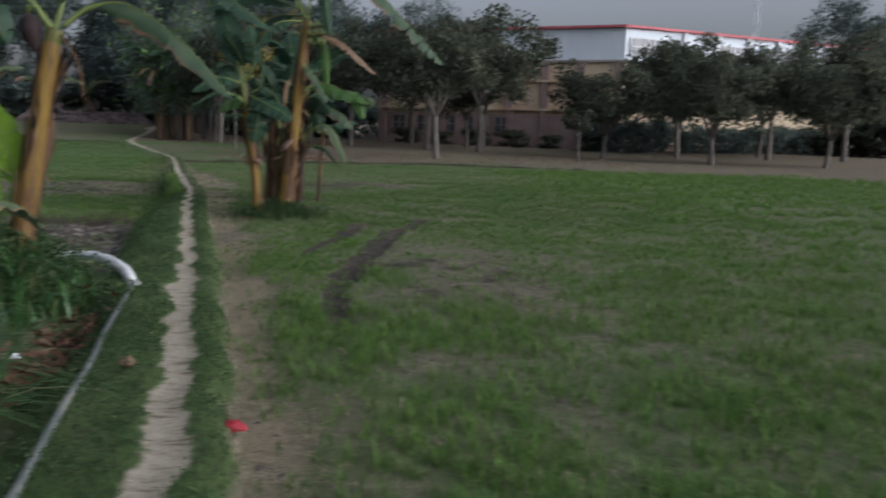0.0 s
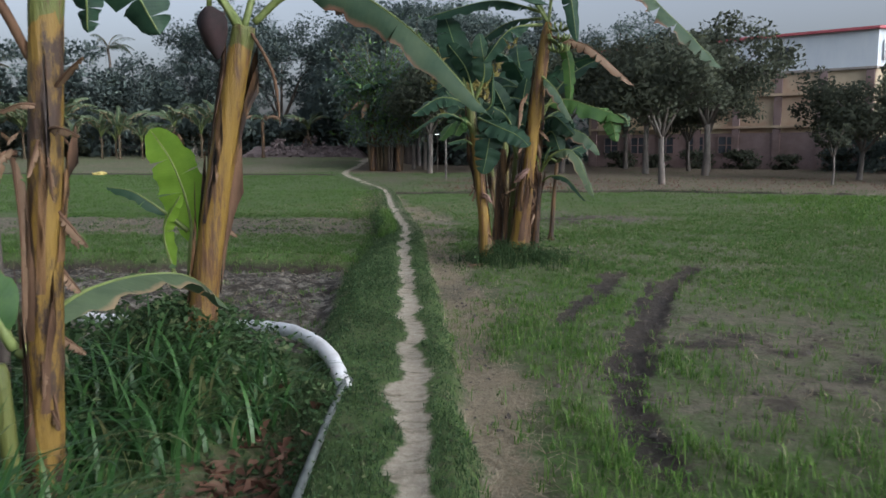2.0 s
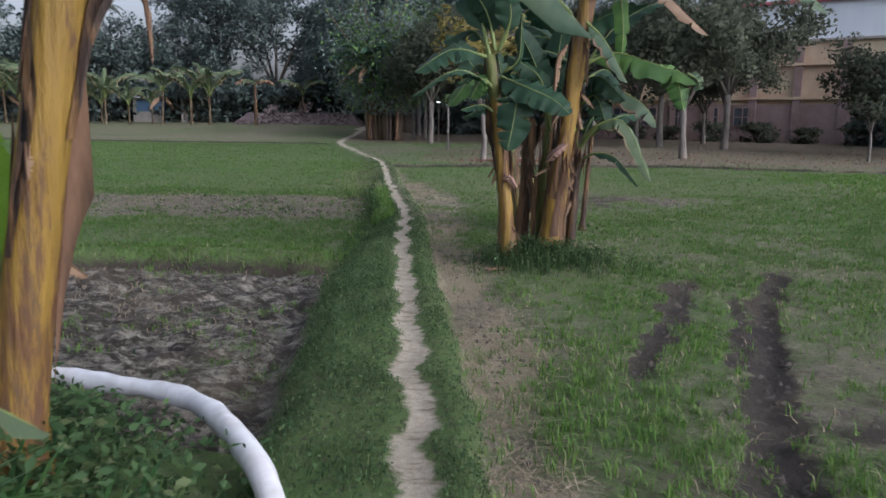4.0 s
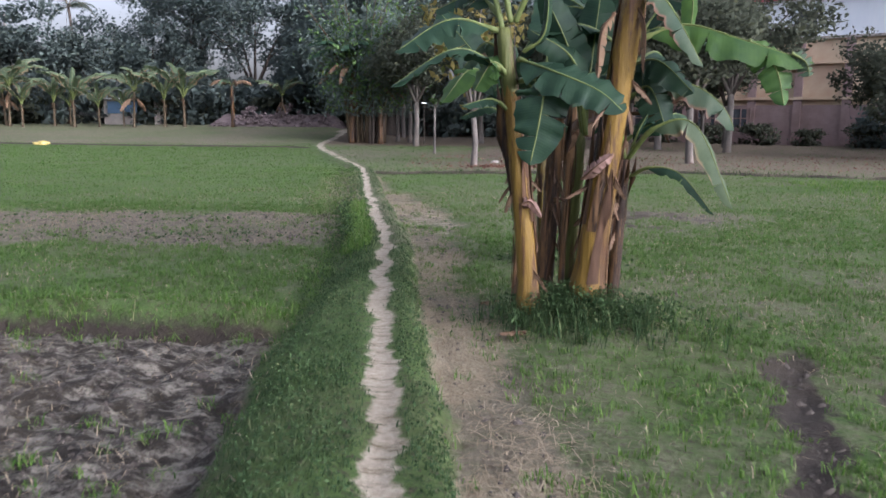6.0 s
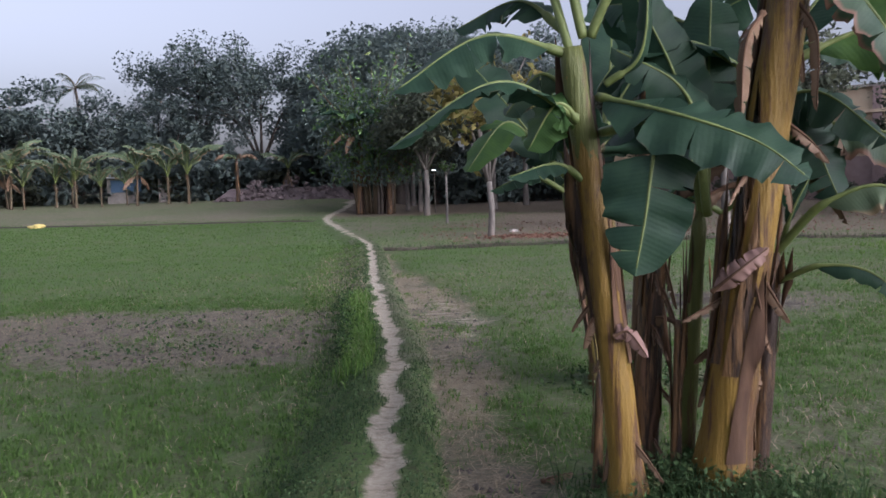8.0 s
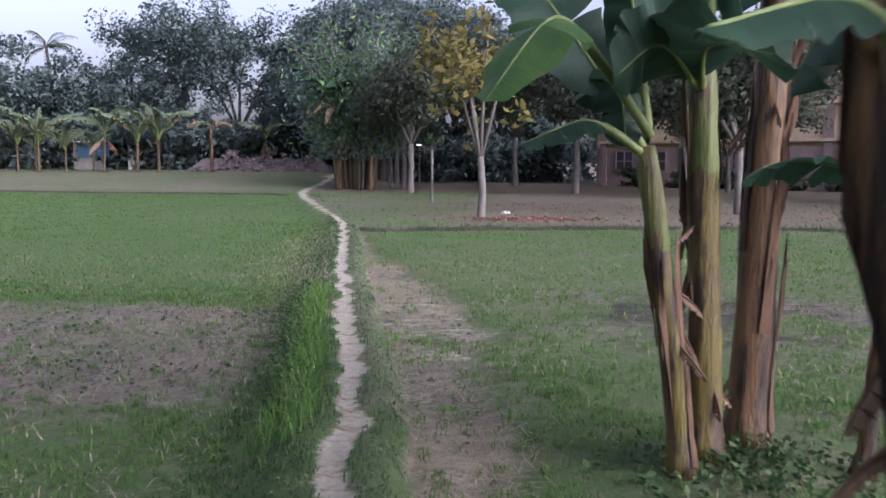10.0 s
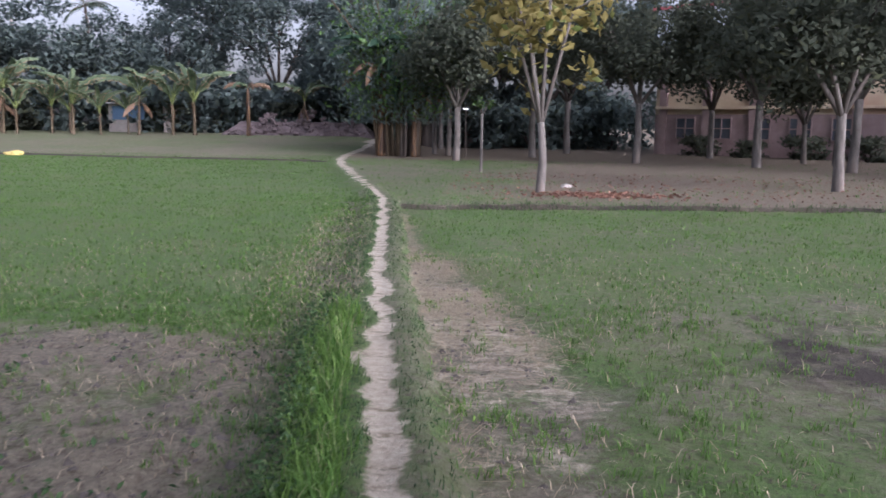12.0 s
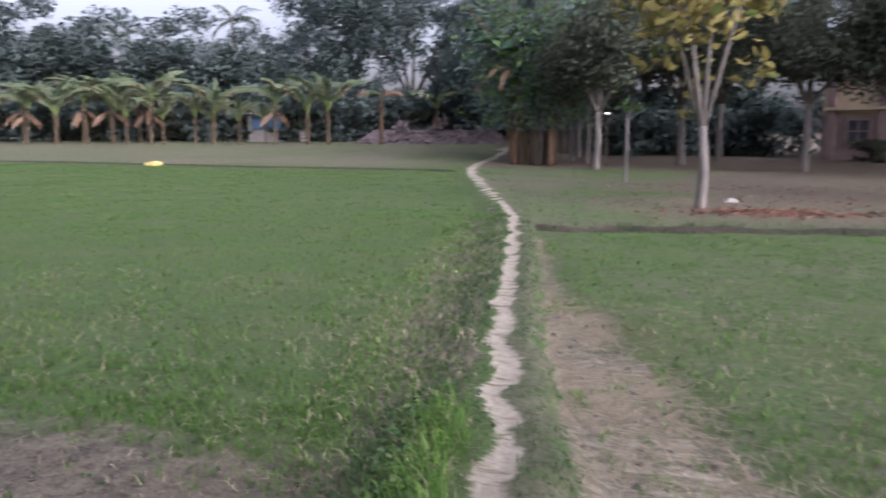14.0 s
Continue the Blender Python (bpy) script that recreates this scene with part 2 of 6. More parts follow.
# ---- mesh helpers ----
class Geo:
    """Collects vertices, faces, material slots and uv of one mesh."""
    def __init__(self):
        self.v, self.f, self.m, self.uv = [], [], [], []

    def add(self, pts, faces, slot=0, uv=None):
        o = len(self.v)
        self.v += [tuple(p) for p in pts]
        self.uv += uv if uv else [(0.0, 0.0)] * len(pts)
        self.f += [tuple(i + o for i in f) for f in faces]
        self.m += [slot] * len(faces)

    def tube(self, pts, radii, n=8, slot=0, cap=True, wob=0.0, uv=(0.0, 0.0)):
        pts = [Vector(p) for p in pts]
        rings, faces = [], []
        side = None
        for i, p in enumerate(pts):
            d = (pts[min(i + 1, len(pts) - 1)] - pts[max(i - 1, 0)]).normalized()
            if side is None:
                side = d.orthogonal().normalized()
            side = (side - d * side.dot(d)).normalized()
            up = d.cross(side)
            for k in range(n):
                a = 2 * math.pi * k / n
                r = radii[i] * (1 + wob * noise.noise(p * 5 + Vector((math.cos(a), math.sin(a), 0)) * 1.5))
                rings.append(p + side * math.cos(a) * r + up * math.sin(a) * r)
        for i in range(len(pts) - 1):
            for k in range(n):
                a, b = i * n + k, i * n + (k + 1) % n
                faces.append((a, b, b + n, a + n))
        if cap:
            faces.append(tuple(range(n))[::-1])
            faces.append(tuple((len(pts) - 1) * n + k for k in range(n)))
        self.add(rings, faces, slot, [uv] * len(rings))

    def box(self, x0, y0, z0, x1, y1, z1, slot=0, m=None):
        p = [Vector((x, y, z)) for z in (z0, z1) for x, y in ((x0, y0), (x1, y0), (x1, y1), (x0, y1))]
        if m:
            p = [m @ q for q in p]
        self.add(p, [(3, 2, 1, 0), (4, 5, 6, 7), (0, 1, 5, 4), (1, 2, 6, 5), (2, 3, 7, 6), (3, 0, 4, 7)], slot)

    def mesh(self, name, mats, smooth=True):
        me = bpy.data.meshes.new(name)
        me.from_pydata(self.v, [], self.f)
        for m in mats:
            me.materials.append(m)
        me.polygons.foreach_set("material_index", self.m)
        if smooth:
            me.polygons.foreach_set("use_smooth", [True] * len(self.f))
        lay = me.uv_layers.new(name="UVMap")
        idx = np.zeros(len(me.loops), dtype=np.int32)
        me.loops.foreach_get("vertex_index", idx)
        lay.data.foreach_set("uv", np.asarray(self.uv, dtype=np.float32)[idx].ravel())
        return me


def part(name, geo, mats, parent=None, label="", smooth=True, m=None):
    ob = new(name, geo.mesh(name, mats, smooth) if isinstance(geo, Geo) else geo)
    if parent:
        ob.parent = parent
    if m:
        ob.matrix_basis = m
    return tagged(ob, label)


def thing(name, label, category, group="", kind="", at=(0, 0, 0)):
    ob = new(name)
    ob.location = at
    return tagged(ob, label, category, group, kind)


def fast_mesh(name, verts, counts, loops, mat, smooth=False):
    """verts (n,3), corner counts per face, corner indices."""
    me = bpy.data.meshes.new(name)
    me.vertices.add(len(verts))
    me.vertices.foreach_set("co", np.ascontiguousarray(verts, dtype=np.float32).ravel())
    me.loops.add(len(loops))
    me.loops.foreach_set("vertex_index", loops.astype(np.int32))
    me.polygons.add(len(counts))
    starts = np.concatenate(([0], np.cumsum(counts)[:-1])).astype(np.int32)
    me.polygons.foreach_set("loop_start", starts)
    if smooth:
        me.polygons.foreach_set("use_smooth", np.ones(len(counts), dtype=bool))
    me.materials.append(mat)
    me.update(calc_edges=True)
    return me


def blades(name, rng, base, height, width, lean, mat):
    """Bent tapered grass blades at base (n,3)."""
    n = len(base)
    az = rng.uniform(0, 2 * math.pi, n)
    ln = lean * rng.uniform(0.3, 1.3, n)
    side = np.stack((-np.sin(az), np.cos(az), np.zeros(n)), 1)
    out = np.stack((np.cos(az), np.sin(az), np.zeros(n)), 1)
    up = np.array((0, 0, 1.0))
    h, w = height[:, None], width[:, None]
    l = ln[:, None]
    mid = base + up * h * 0.6 + out * h * 0.25 * l
    tip = base + up * h * (1 - 0.35 * np.minimum(l, 1.6)) + out * h * 0.85 * l
    v = np.stack((base - side * w, base + side * w, mid + side * w * 0.8, mid - side * w * 0.8, tip), 1).reshape(-1, 3)
    k = (np.arange(n) * 5)[:, None]
    loops = (k + np.array([[0, 1, 2, 3, 3, 2, 4]])).ravel()
    counts = np.tile([4, 3], n)
    return fast_mesh(name, v, counts, loops, mat)


def leaf_quads(rng, centre, size, flat=0.5, aspect=0.45):
    """Folded diamond leaves, one at each centre; returns vertices and corner data."""
    n = len(centre)
    d = rng.normal(size=(n, 3))
    d[:, 2] = d[:, 2] * flat - 0.25
    d /= np.linalg.norm(d, axis=1)[:, None]
    s = np.cross(d, rng.normal(size=(n, 3)))
    s /= np.linalg.norm(s, axis=1)[:, None] + 1e-9
    z = size[:, None]
    a, b = centre - d * z * 0.5, centre + d * z * 0.5
    nrm = np.cross(d, s) * z * 0.08
    l, r = centre + s * z * aspect * 0.5 + nrm, centre - s * z * aspect * 0.5 + nrm
    v = np.stack((a, l, b, r), 1).reshape(-1, 3)
    loops = ((np.arange(n) * 4)[:, None] + np.array([[0, 1, 2, 0, 2, 3]])).ravel()
    return v, np.full(2 * n, 3), loops


# ---- the lie of the land ----
TRACK = [(1.5, -6), (1.3, 0), (1.12, 3.5), (1.03, 4.5), (0.96, 5.25), (0.84, 6.2), (0.72, 7.2), (0.58, 8.5), (0.42, 9.65), (0.29, 10.6),
         (0.1, 11.94), (-0.19, 14.06), (-0.49, 16.75), (-0.68, 17.8), (-0.89, 18.83), (-1.13, 20.2), (-1.55, 22.3), (-2.0, 25.1),
         (-2.45, 27.6), (-2.8, 29.6), (-3.45, 31.9), (-4.5, 35.3), (-5.3, 38.1), (-6.85, 43.3), (-7.75, 47), (-8.3, 50.5), (-8.6, 56), (-9.5, 70)]
TY, TX = np.array([p[1] for p in TRACK]), np.array([p[0] for p in TRACK])
RUTS = [([(2.05, 6.3), (1.97, 7.35), (2.11, 8.41), (2.53, 9.76), (3.04, 11.38), (3.76, 13.3)], 0.12, 0.042),
        ([(1.72, 9.7), (1.95, 10.4), (2.25, 11.18), (2.67, 12.75)], 0.11, 0.025), ([(2.37, 9.9), (2.7, 11.0), (3.0, 12.1)], 0.06, 0.02)]


def smooth(a, b, x):
    t = np.clip((x - a) / (b - a), 0, 1)
    return t * t * (3 - 2 * t)


def wave(x, y, f, s=0.0):
    """An uneven patchy field in about -1..1, patches about 3 / f wide."""
    total = 0.0
    for octave, gain in ((1.0, 1.0), (2.1, 0.5)):
        u, v = x * f * octave / 2.6 + 17.3 * s + 5.1, y * f * octave / 2.6 + 9.7 * s - 3.3
        i, j = np.floor(u), np.floor(v)
        a, b = u - i, v - j
        a, b = a * a * (3 - 2 * a), b * b * (3 - 2 * b)

        def h(p, q):
            k = np.sin(p * 127.1 + q * 311.7 + octave * 74.7) * 43758.5453
            return k - np.floor(k)
        total = total + gain * ((h(i, j) * (1 - a) + h(i + 1, j) * a) * (1 - b) + (h(i, j + 1) * (1 - a) + h(i + 1, j + 1) * a) * b - 0.5)
    return np.clip(total * 1.6, -1, 1)


def land(x, y):
    """Height and cover of the ground at x, y (arrays)."""
    p = np.interp(y, TY, TX) + 0.02 * np.sin(y * 5.1) + 0.015 * np.sin(y * 11.7 + 1)
    d = x - p
    w1, w2, w3 = wave(x, y, 1.1), wave(x, y, 3.7, 1.0), wave(x, y, 11.0, 2.0)
    w4 = wave(x, y, 29.0, 0.5)
    left, right = d < 0, d >= 0
    near = 1 - smooth(44, 52, y)
    flank = np.interp(y, [12.0, 15.0], [0.0, 0.32])
    bund = smooth(-0.82, -0.48, d - flank) * (1 - smooth(0.2, 0.34, d))
    z = 0.12 * bund * (0.4 + 0.6 * near) * np.interp(y, [14, 18], [1.0, 0.68]) + 0.012 * w2 + 0.006 * w3
    # width of the worn line wavers
    half = 0.048 + 0.014 * wave(x * 0.2, y, 4.3, 3.0) + 0.014 * wave(x * 0.2, y, 11.0, 1.0) + 0.1 * np.exp(-((y - 19.1) / 0.16) ** 2) + 0.06 * np.exp(-((y - 7.3) / 0.22) ** 2)
    half = half + 0.028 * (1 - smooth(4, 9, y)) + 0.09 * smooth(29, 44, y) + 0.028 * wave(x * 0.5, y, 26.0, 7.0)
    off = d + 0.09 * np.exp(-((y - 19.1) / 0.16) ** 2) + 0.02 * np.sin(y * 6.1 + 1) + 0.012 * wave(x * 0.2, y, 9.0, 5.0)
    trodden = 1 - smooth(half - 0.02, half + 0.07, np.abs(off))
    z = z - 0.018 * trodden
    # earth strip with straw beside the bund
    far_edge = np.interp(y, [0, 5, 9.7, 13, 17, 19, 20.2, 22.2, 24.5, 27.5], [0.62, 0.65, 0.75, 0.95, 0.85, 1.35, 1.2, 0.95, 0.6, 0.35]) + 0.12 * w2
    strip = smooth(0.27, 0.36, d) * (1 - smooth(far_edge - 0.25, far_edge + 0.2, d)) * (1 - smooth(27.4, 28.4, y))
    z = z - 0.03 * strip
    trodden = np.maximum(trodden, 0.42 * strip * smooth(8, 15, y) * np.clip(0.6 + 0.9 * wave(x, y, 3.1, 13.0), 0, 1))
    wet_and_shade = np.zeros_like(x)
    bare = 0.26 + 0.16 * w1 + 0.12 * w2
    bare = np.where(bund > 0.3, 0.14 + 0.1 * w2 + 0.4 * right * smooth(13, 18, y), bare)
    bare = np.where((d < 0) & (y > 19.5), np.maximum(bare, (0.5 + 0.4 * w2) * smooth(-0.95, -0.7, d) * (1 - smooth(-0.2, -0.08, d)) * smooth(19.5, 21, y) * (1 - smooth(30, 40, y))), bare)
    straw = strip * np.clip(0.44 + 0.75 * wave(x, y, 2.6, 9.0), 0, 1)
    bare = np.maximum(bare, strip * (0.72 + 0.25 * w2))
    litter = np.zeros_like(x)
    mud = np.zeros_like(x)
    # dug plot left of the bund
    edge_y = 13.15 + 0.07 * np.sin(x * 2.1) + 0.03 * w3
    plot = (1 - smooth(-0.86, -0.66, d)) * smooth(8.35, 8.6, y + 0.25 * np.maximum(0, -(x + 0.4))) * (1 - smooth(edge_y - 0.05, edge_y + 0.03, y))
    z = z + plot * (-0.1 + 0.045 * w3 + 0.042 * w4 + 0.02 * w2)
    mud = np.maximum(mud, plot * (0.78 + 0.22 * w2))
    bare = np.maximum(bare, plot)
    trench = np.exp(-((y - edge_y + 0.05) / 0.1) ** 2) * (1 - smooth(-0.9, -0.7, d))
    z = z - 0.1 * trench
    # Shade below the plot's lip, put into the ground colour.
    wet_and_shade = np.maximum(wet_and_shade, 1.0 * trench)
    lip = np.exp(-((y - edge_y - 0.16) / 0.13) ** 2) * (1 - smooth(-0.9, -0.7, d))
    z = z + 0.11 * lip
    bare = bare * (1 - 0.7 * lip)
    # left field: young crop, then a bare band, then crop to the far bund
    lf = left * smooth(13.2, 13.5, y) * (d < -0.72 + flank)
    band = smooth(16.0, 17.0, y + 0.3 * w1) * (1 - smooth(19.4, 20.3, y + 0.35 * w1 - 0.1 * x * 0))
    bare = np.where(lf > 0, np.clip(0.24 + 0.1 * w1 + 0.1 * w2 + band * (0.6 + 0.25 * w2), 0, 1), bare)
    bare = np.where((lf > 0) & (y > 20), np.clip(0.1 + 0.2 * smooth(0.45, 0.9, w1) + (0.45 + 0.4 * w2) * smooth(-1.0, -0.6, d) * (y < 30), 0, 1), bare)
    z = z + band * lf * (0.025 * w3 + 0.02 * w4)
    z = z + strip * 0.008 * w4
    farline = 45.6 + np.maximum(0, -(x + 8)) * 0.13 + 0.1 * w1
    ridge = np.exp(-((y - farline) / 0.22) ** 2) * left * (d < -0.3)
    z = z + 0.07 * ridge
    beyond = left * smooth(0, 0.6, y - farline)
    bare = np.where(beyond > 0.5, 0.52 - 0.25 * smooth(-13, -7, x) + 0.2 * w1, bare)
    straw = np.where(beyond > 0.5, 0.25, straw)
    z = z + 0.86 * smooth(46, 68, y) * smooth(-5.0, -11.0, x)
    # right field
    rl = 28.6 + np.clip(x + 2.4, 0, 60) * 0.14 + 0.12 * w2
    rl = np.where(x > 6, 29.9 - (x - 6) * 0.35, rl)
    rr = right * (d > 0.3)
    ridge2 = np.exp(-((y - rl) / 0.12) ** 2) * rr
    z = z + 0.07 * ridge2 - 0.08 * np.exp(-((y - rl + 0.14) / 0.1) ** 2) * rr
    bare = np.maximum(bare, 0.9 * rr * smooth(-0.3, -0.2, y - rl) * (1 - smooth(0.05, 0.15, y - rl)))
    bare = np.maximum(bare, 0.9 * left * (d < -0.6) * smooth(-0.4, -0.3, y - farline) * (1 - smooth(-0.1, 0.0, y - farline)))
    orchard = rr * smooth(0.1, 0.9, y - rl)
    bare = np.where(orchard > 0.5, np.clip(0.42 + 0.3 * smooth(-1, 3, x) + 0.2 * w1, 0, 1), bare)
    litter = np.maximum(litter, orchard * np.clip(0.2 + 0.5 * smooth(-1.5, 1.5, x) + 0.2 * w1, 0, 1) * (1 - 0.3 * smooth(5, 0, y - rl)))
    litter = np.maximum(litter, smooth(46, 52, y) * right * 0.95)
    # Shaded cut faces of both field ridges, painted as dark lines.
    wet_and_shade = np.maximum(wet_and_shade, (0.85 + 0.3 * w2) * np.exp(-((y - rl + 0.08) / 0.13) ** 2) * rr * (x < 12) + 1.0 * np.exp(-((y - farline + 0.2) / 0.24) ** 2) * left * (d < -0.6))
    poor = 0.62 * np.exp(-(((x - 3.1) / 1.3) ** 2 + ((y - 8.6) / 2.0) ** 2)) + 0.8 * np.exp(-(((x - 2.6) / 2.4) ** 2 + ((y - 19.8) / 1.6) ** 2)) + 0.35 * np.exp(-(((x - 2.2) / 1.3) ** 2 + ((y - 3.6) / 1.6) ** 2))
    bare = np.where(rr * (orchard < 0.5) > 0, np.maximum(bare, np.clip(0.25 + 0.1 * (1 - smooth(14, 19, y)) * (1 + 0.9 * w2 + 0.5 * w3) + poor * (0.5 + 0.35 * w2) + 0.12 * w2, 0, 0.95)), bare)
    mud = np.maximum(mud, rr * (orchard < 0.5) * np.clip(poor * (0.5 + 0.4 * w2), 0, 0.8))
    wet_and_shade = np.maximum(wet_and_shade, rr * np.clip(np.exp(-(((x - 3.0) / 1.2) ** 2 + ((y - 8.5) / 1.4) ** 2)) * (0.4 + 0.9 * w3 + 0.5 * w2), 0, 0.85))
    wet_and_shade = np.maximum(wet_and_shade, rr * np.clip(np.exp(-(((x - 2.4) / 1.5) ** 2 + ((y - 19.6) / 1.5) ** 2)) * (0.55 + 0.7 * w3 + 0.4 * w2), 0, 0.85))
    for line, half_w, deep in RUTS:
        q = np.interp(y, [a[1] for a in line], [a[0] for a in line])
        on = smooth(line[0][1] - 0.4, line[0][1] + 0.5, y + 0.2 * w3) * (1 - smooth(line[-1][1] - 0.7, line[-1][1] + 0.3, y + 0.2 * w3))
        e = np.abs(x - q + 0.07 * w3 + 0.05 * w4 + 0.06 * w2) * (1.15 + 0.35 * wave(x, y, 6.0, 4.0))
        cut = np.exp(-(e / half_w) ** 4) * on
        z = z - deep * cut + cut * (0.012 * w4 + 0.008 * w3)
        mud = np.maximum(mud, np.exp(-(e / (half_w * 1.2)) ** 4) * on)
        bare = np.maximum(bare, np.exp(-(e / (half_w * 1.2)) ** 4) * on)
        wet_and_shade = np.maximum(wet_and_shade, 1.25 * np.exp(-(e / (half_w * 1.4)) ** 4) * on * (0.95 + 0.3 * w3))
    # mound and hollow beside the path, and the banana stool
    z = z + 0.42 * np.exp(-(((x + 0.75) / 0.55) ** 2 + ((y - 7.5) / 0.75) ** 2)) * (d < -0.5)
    hollow = np.exp(-(((x + 0.0) / 0.38) ** 2 + ((y - 6.1) / 0.8) ** 2))
    z = z - 0.22 * hollow * (1 - smooth(-0.65, -0.35, d))
    litter = np.maximum(litter, hollow * 0.9 * (d < -0.5))
    near_left = left * (d < -0.75) * (y < 8.4)
    bare = np.where(near_left > 0, 0.25 + 0.3 * w2, bare)
    stool = np.exp(-(((x - 1.36) / 0.5) ** 2 + ((y - 13.4) / 0.4) ** 2)) * 1.5 + np.exp(-(((x - 1.45) / 0.45) ** 2 + ((y - 15.8) / 0.3) ** 2))
    z = z + 0.1 * stool
    z = z + 0.02 * w1 * smooth(30, 60, y)
    out = {"wet_and_shade": wet_and_shade, "bare": bare, "mud": mud, "trodden": trodden, "straw": straw, "litter": litter}
    return z, {k: np.clip(a, 0, 1) for k, a in out.items()}, d


def ground_z(x, y):
    return float(land(np.array([float(x)]), np.array([float(y)]))[0][0])


def build_ground():
    xs = np.concatenate((-np.geomspace(2200, 30, 16), np.arange(-29, -9, 0.8), np.arange(-9, -3.6, 0.2), np.arange(-3.6, 5.0, 0.06),
                         np.arange(5.0, 10, 0.2), np.arange(10, 30, 0.8), np.geomspace(31, 2200, 16)))
    ys = np.concatenate((-np.geomspace(900, 4, 10), np.arange(-3, 1.5, 0.25), np.arange(1.5, 24, 0.05), np.arange(24, 28, 0.12), np.arange(28, 31, 0.06), np.arange(31, 34, 0.12), np.arange(34, 44.5, 0.35), np.arange(44.5, 50, 0.1), np.arange(50, 60, 0.35),
                         np.arange(60, 90, 1.5), np.geomspace(92, 3000, 16)))
    X, Y = np.meshgrid(xs, ys)
    x, y = X.ravel(), Y.ravel()
    z, cover, _ = land(x, y)
    nx, ny = len(xs), len(ys)
    i = (np.arange(ny - 1)[:, None] * nx + np.arange(nx - 1)[None, :]).ravel()
    loops = np.stack((i, i + 1, i + nx + 1, i + nx), 1).ravel()
    me = fast_mesh("ground", np.stack((x, y, z), 1), np.full(len(i), 4), loops, GROUND, True)
    for k, a in cover.items():
        at = me.attributes.new(k, "FLOAT", "POINT")
        at.data.foreach_set("value", a.astype(np.float32))
    return tagged(new("ground", me), "field of young grass, bare earth and trodden bund", "ground", kind="structure")


build_ground()
RNG = np.random.default_rng(7)


def scatter(x0, x1, y0, y1, per_m2, keep):
    n = int((x1 - x0) * (y1 - y0) * per_m2)
    x, y = RNG.uniform(x0, x1, n), RNG.uniform(y0, y1, n)
    z, c, d = land(x, y)
    ok = RNG.uniform(0, 1, n) < keep(x, y, c, d)
    return np.stack((x, y, z - 0.004), 1)[ok], {k: a[ok] for k, a in c.items()}, d[ok]


def crop(x, y, c, d):
    clump = 0.35 + 0.65 * smooth(-0.25, 0.5, wave(x, y, 5.3, 4.0) + 0.5 * wave(x, y, 17, 1.0))
    k = (1 - c["bare"]) ** 1.3 * clump
    k = k * (1 - c["mud"]) * (1 - c["trodden"]) * (1 - 0.9 * c["straw"]) * (1 - 0.8 * c["litter"])
    return np.clip(k, 0.012, 1) * ((d < -0.72 + np.interp(y, [12.0, 15.0], [0.0, 0.32])) | (d > 0.28)) * (c["trodden"] < 0.1)


def sow(name, label, spots, hmin, hmax, w, lean, mat):
    n = len(spots)
    h = hmin + RNG.uniform(0, 1, n) * (hmax - hmin)
    return tagged(new(name, blades(name, RNG, spots, h, np.full(n, w) * RNG.uniform(0.7, 1.2, n), lean, mat)), label, "grass", kind="stuff")


def tufts(spots, k, spread):
    out = np.repeat(spots, k, 0)
    out[:, :2] += RNG.normal(0, spread, (len(out), 2))
    return out


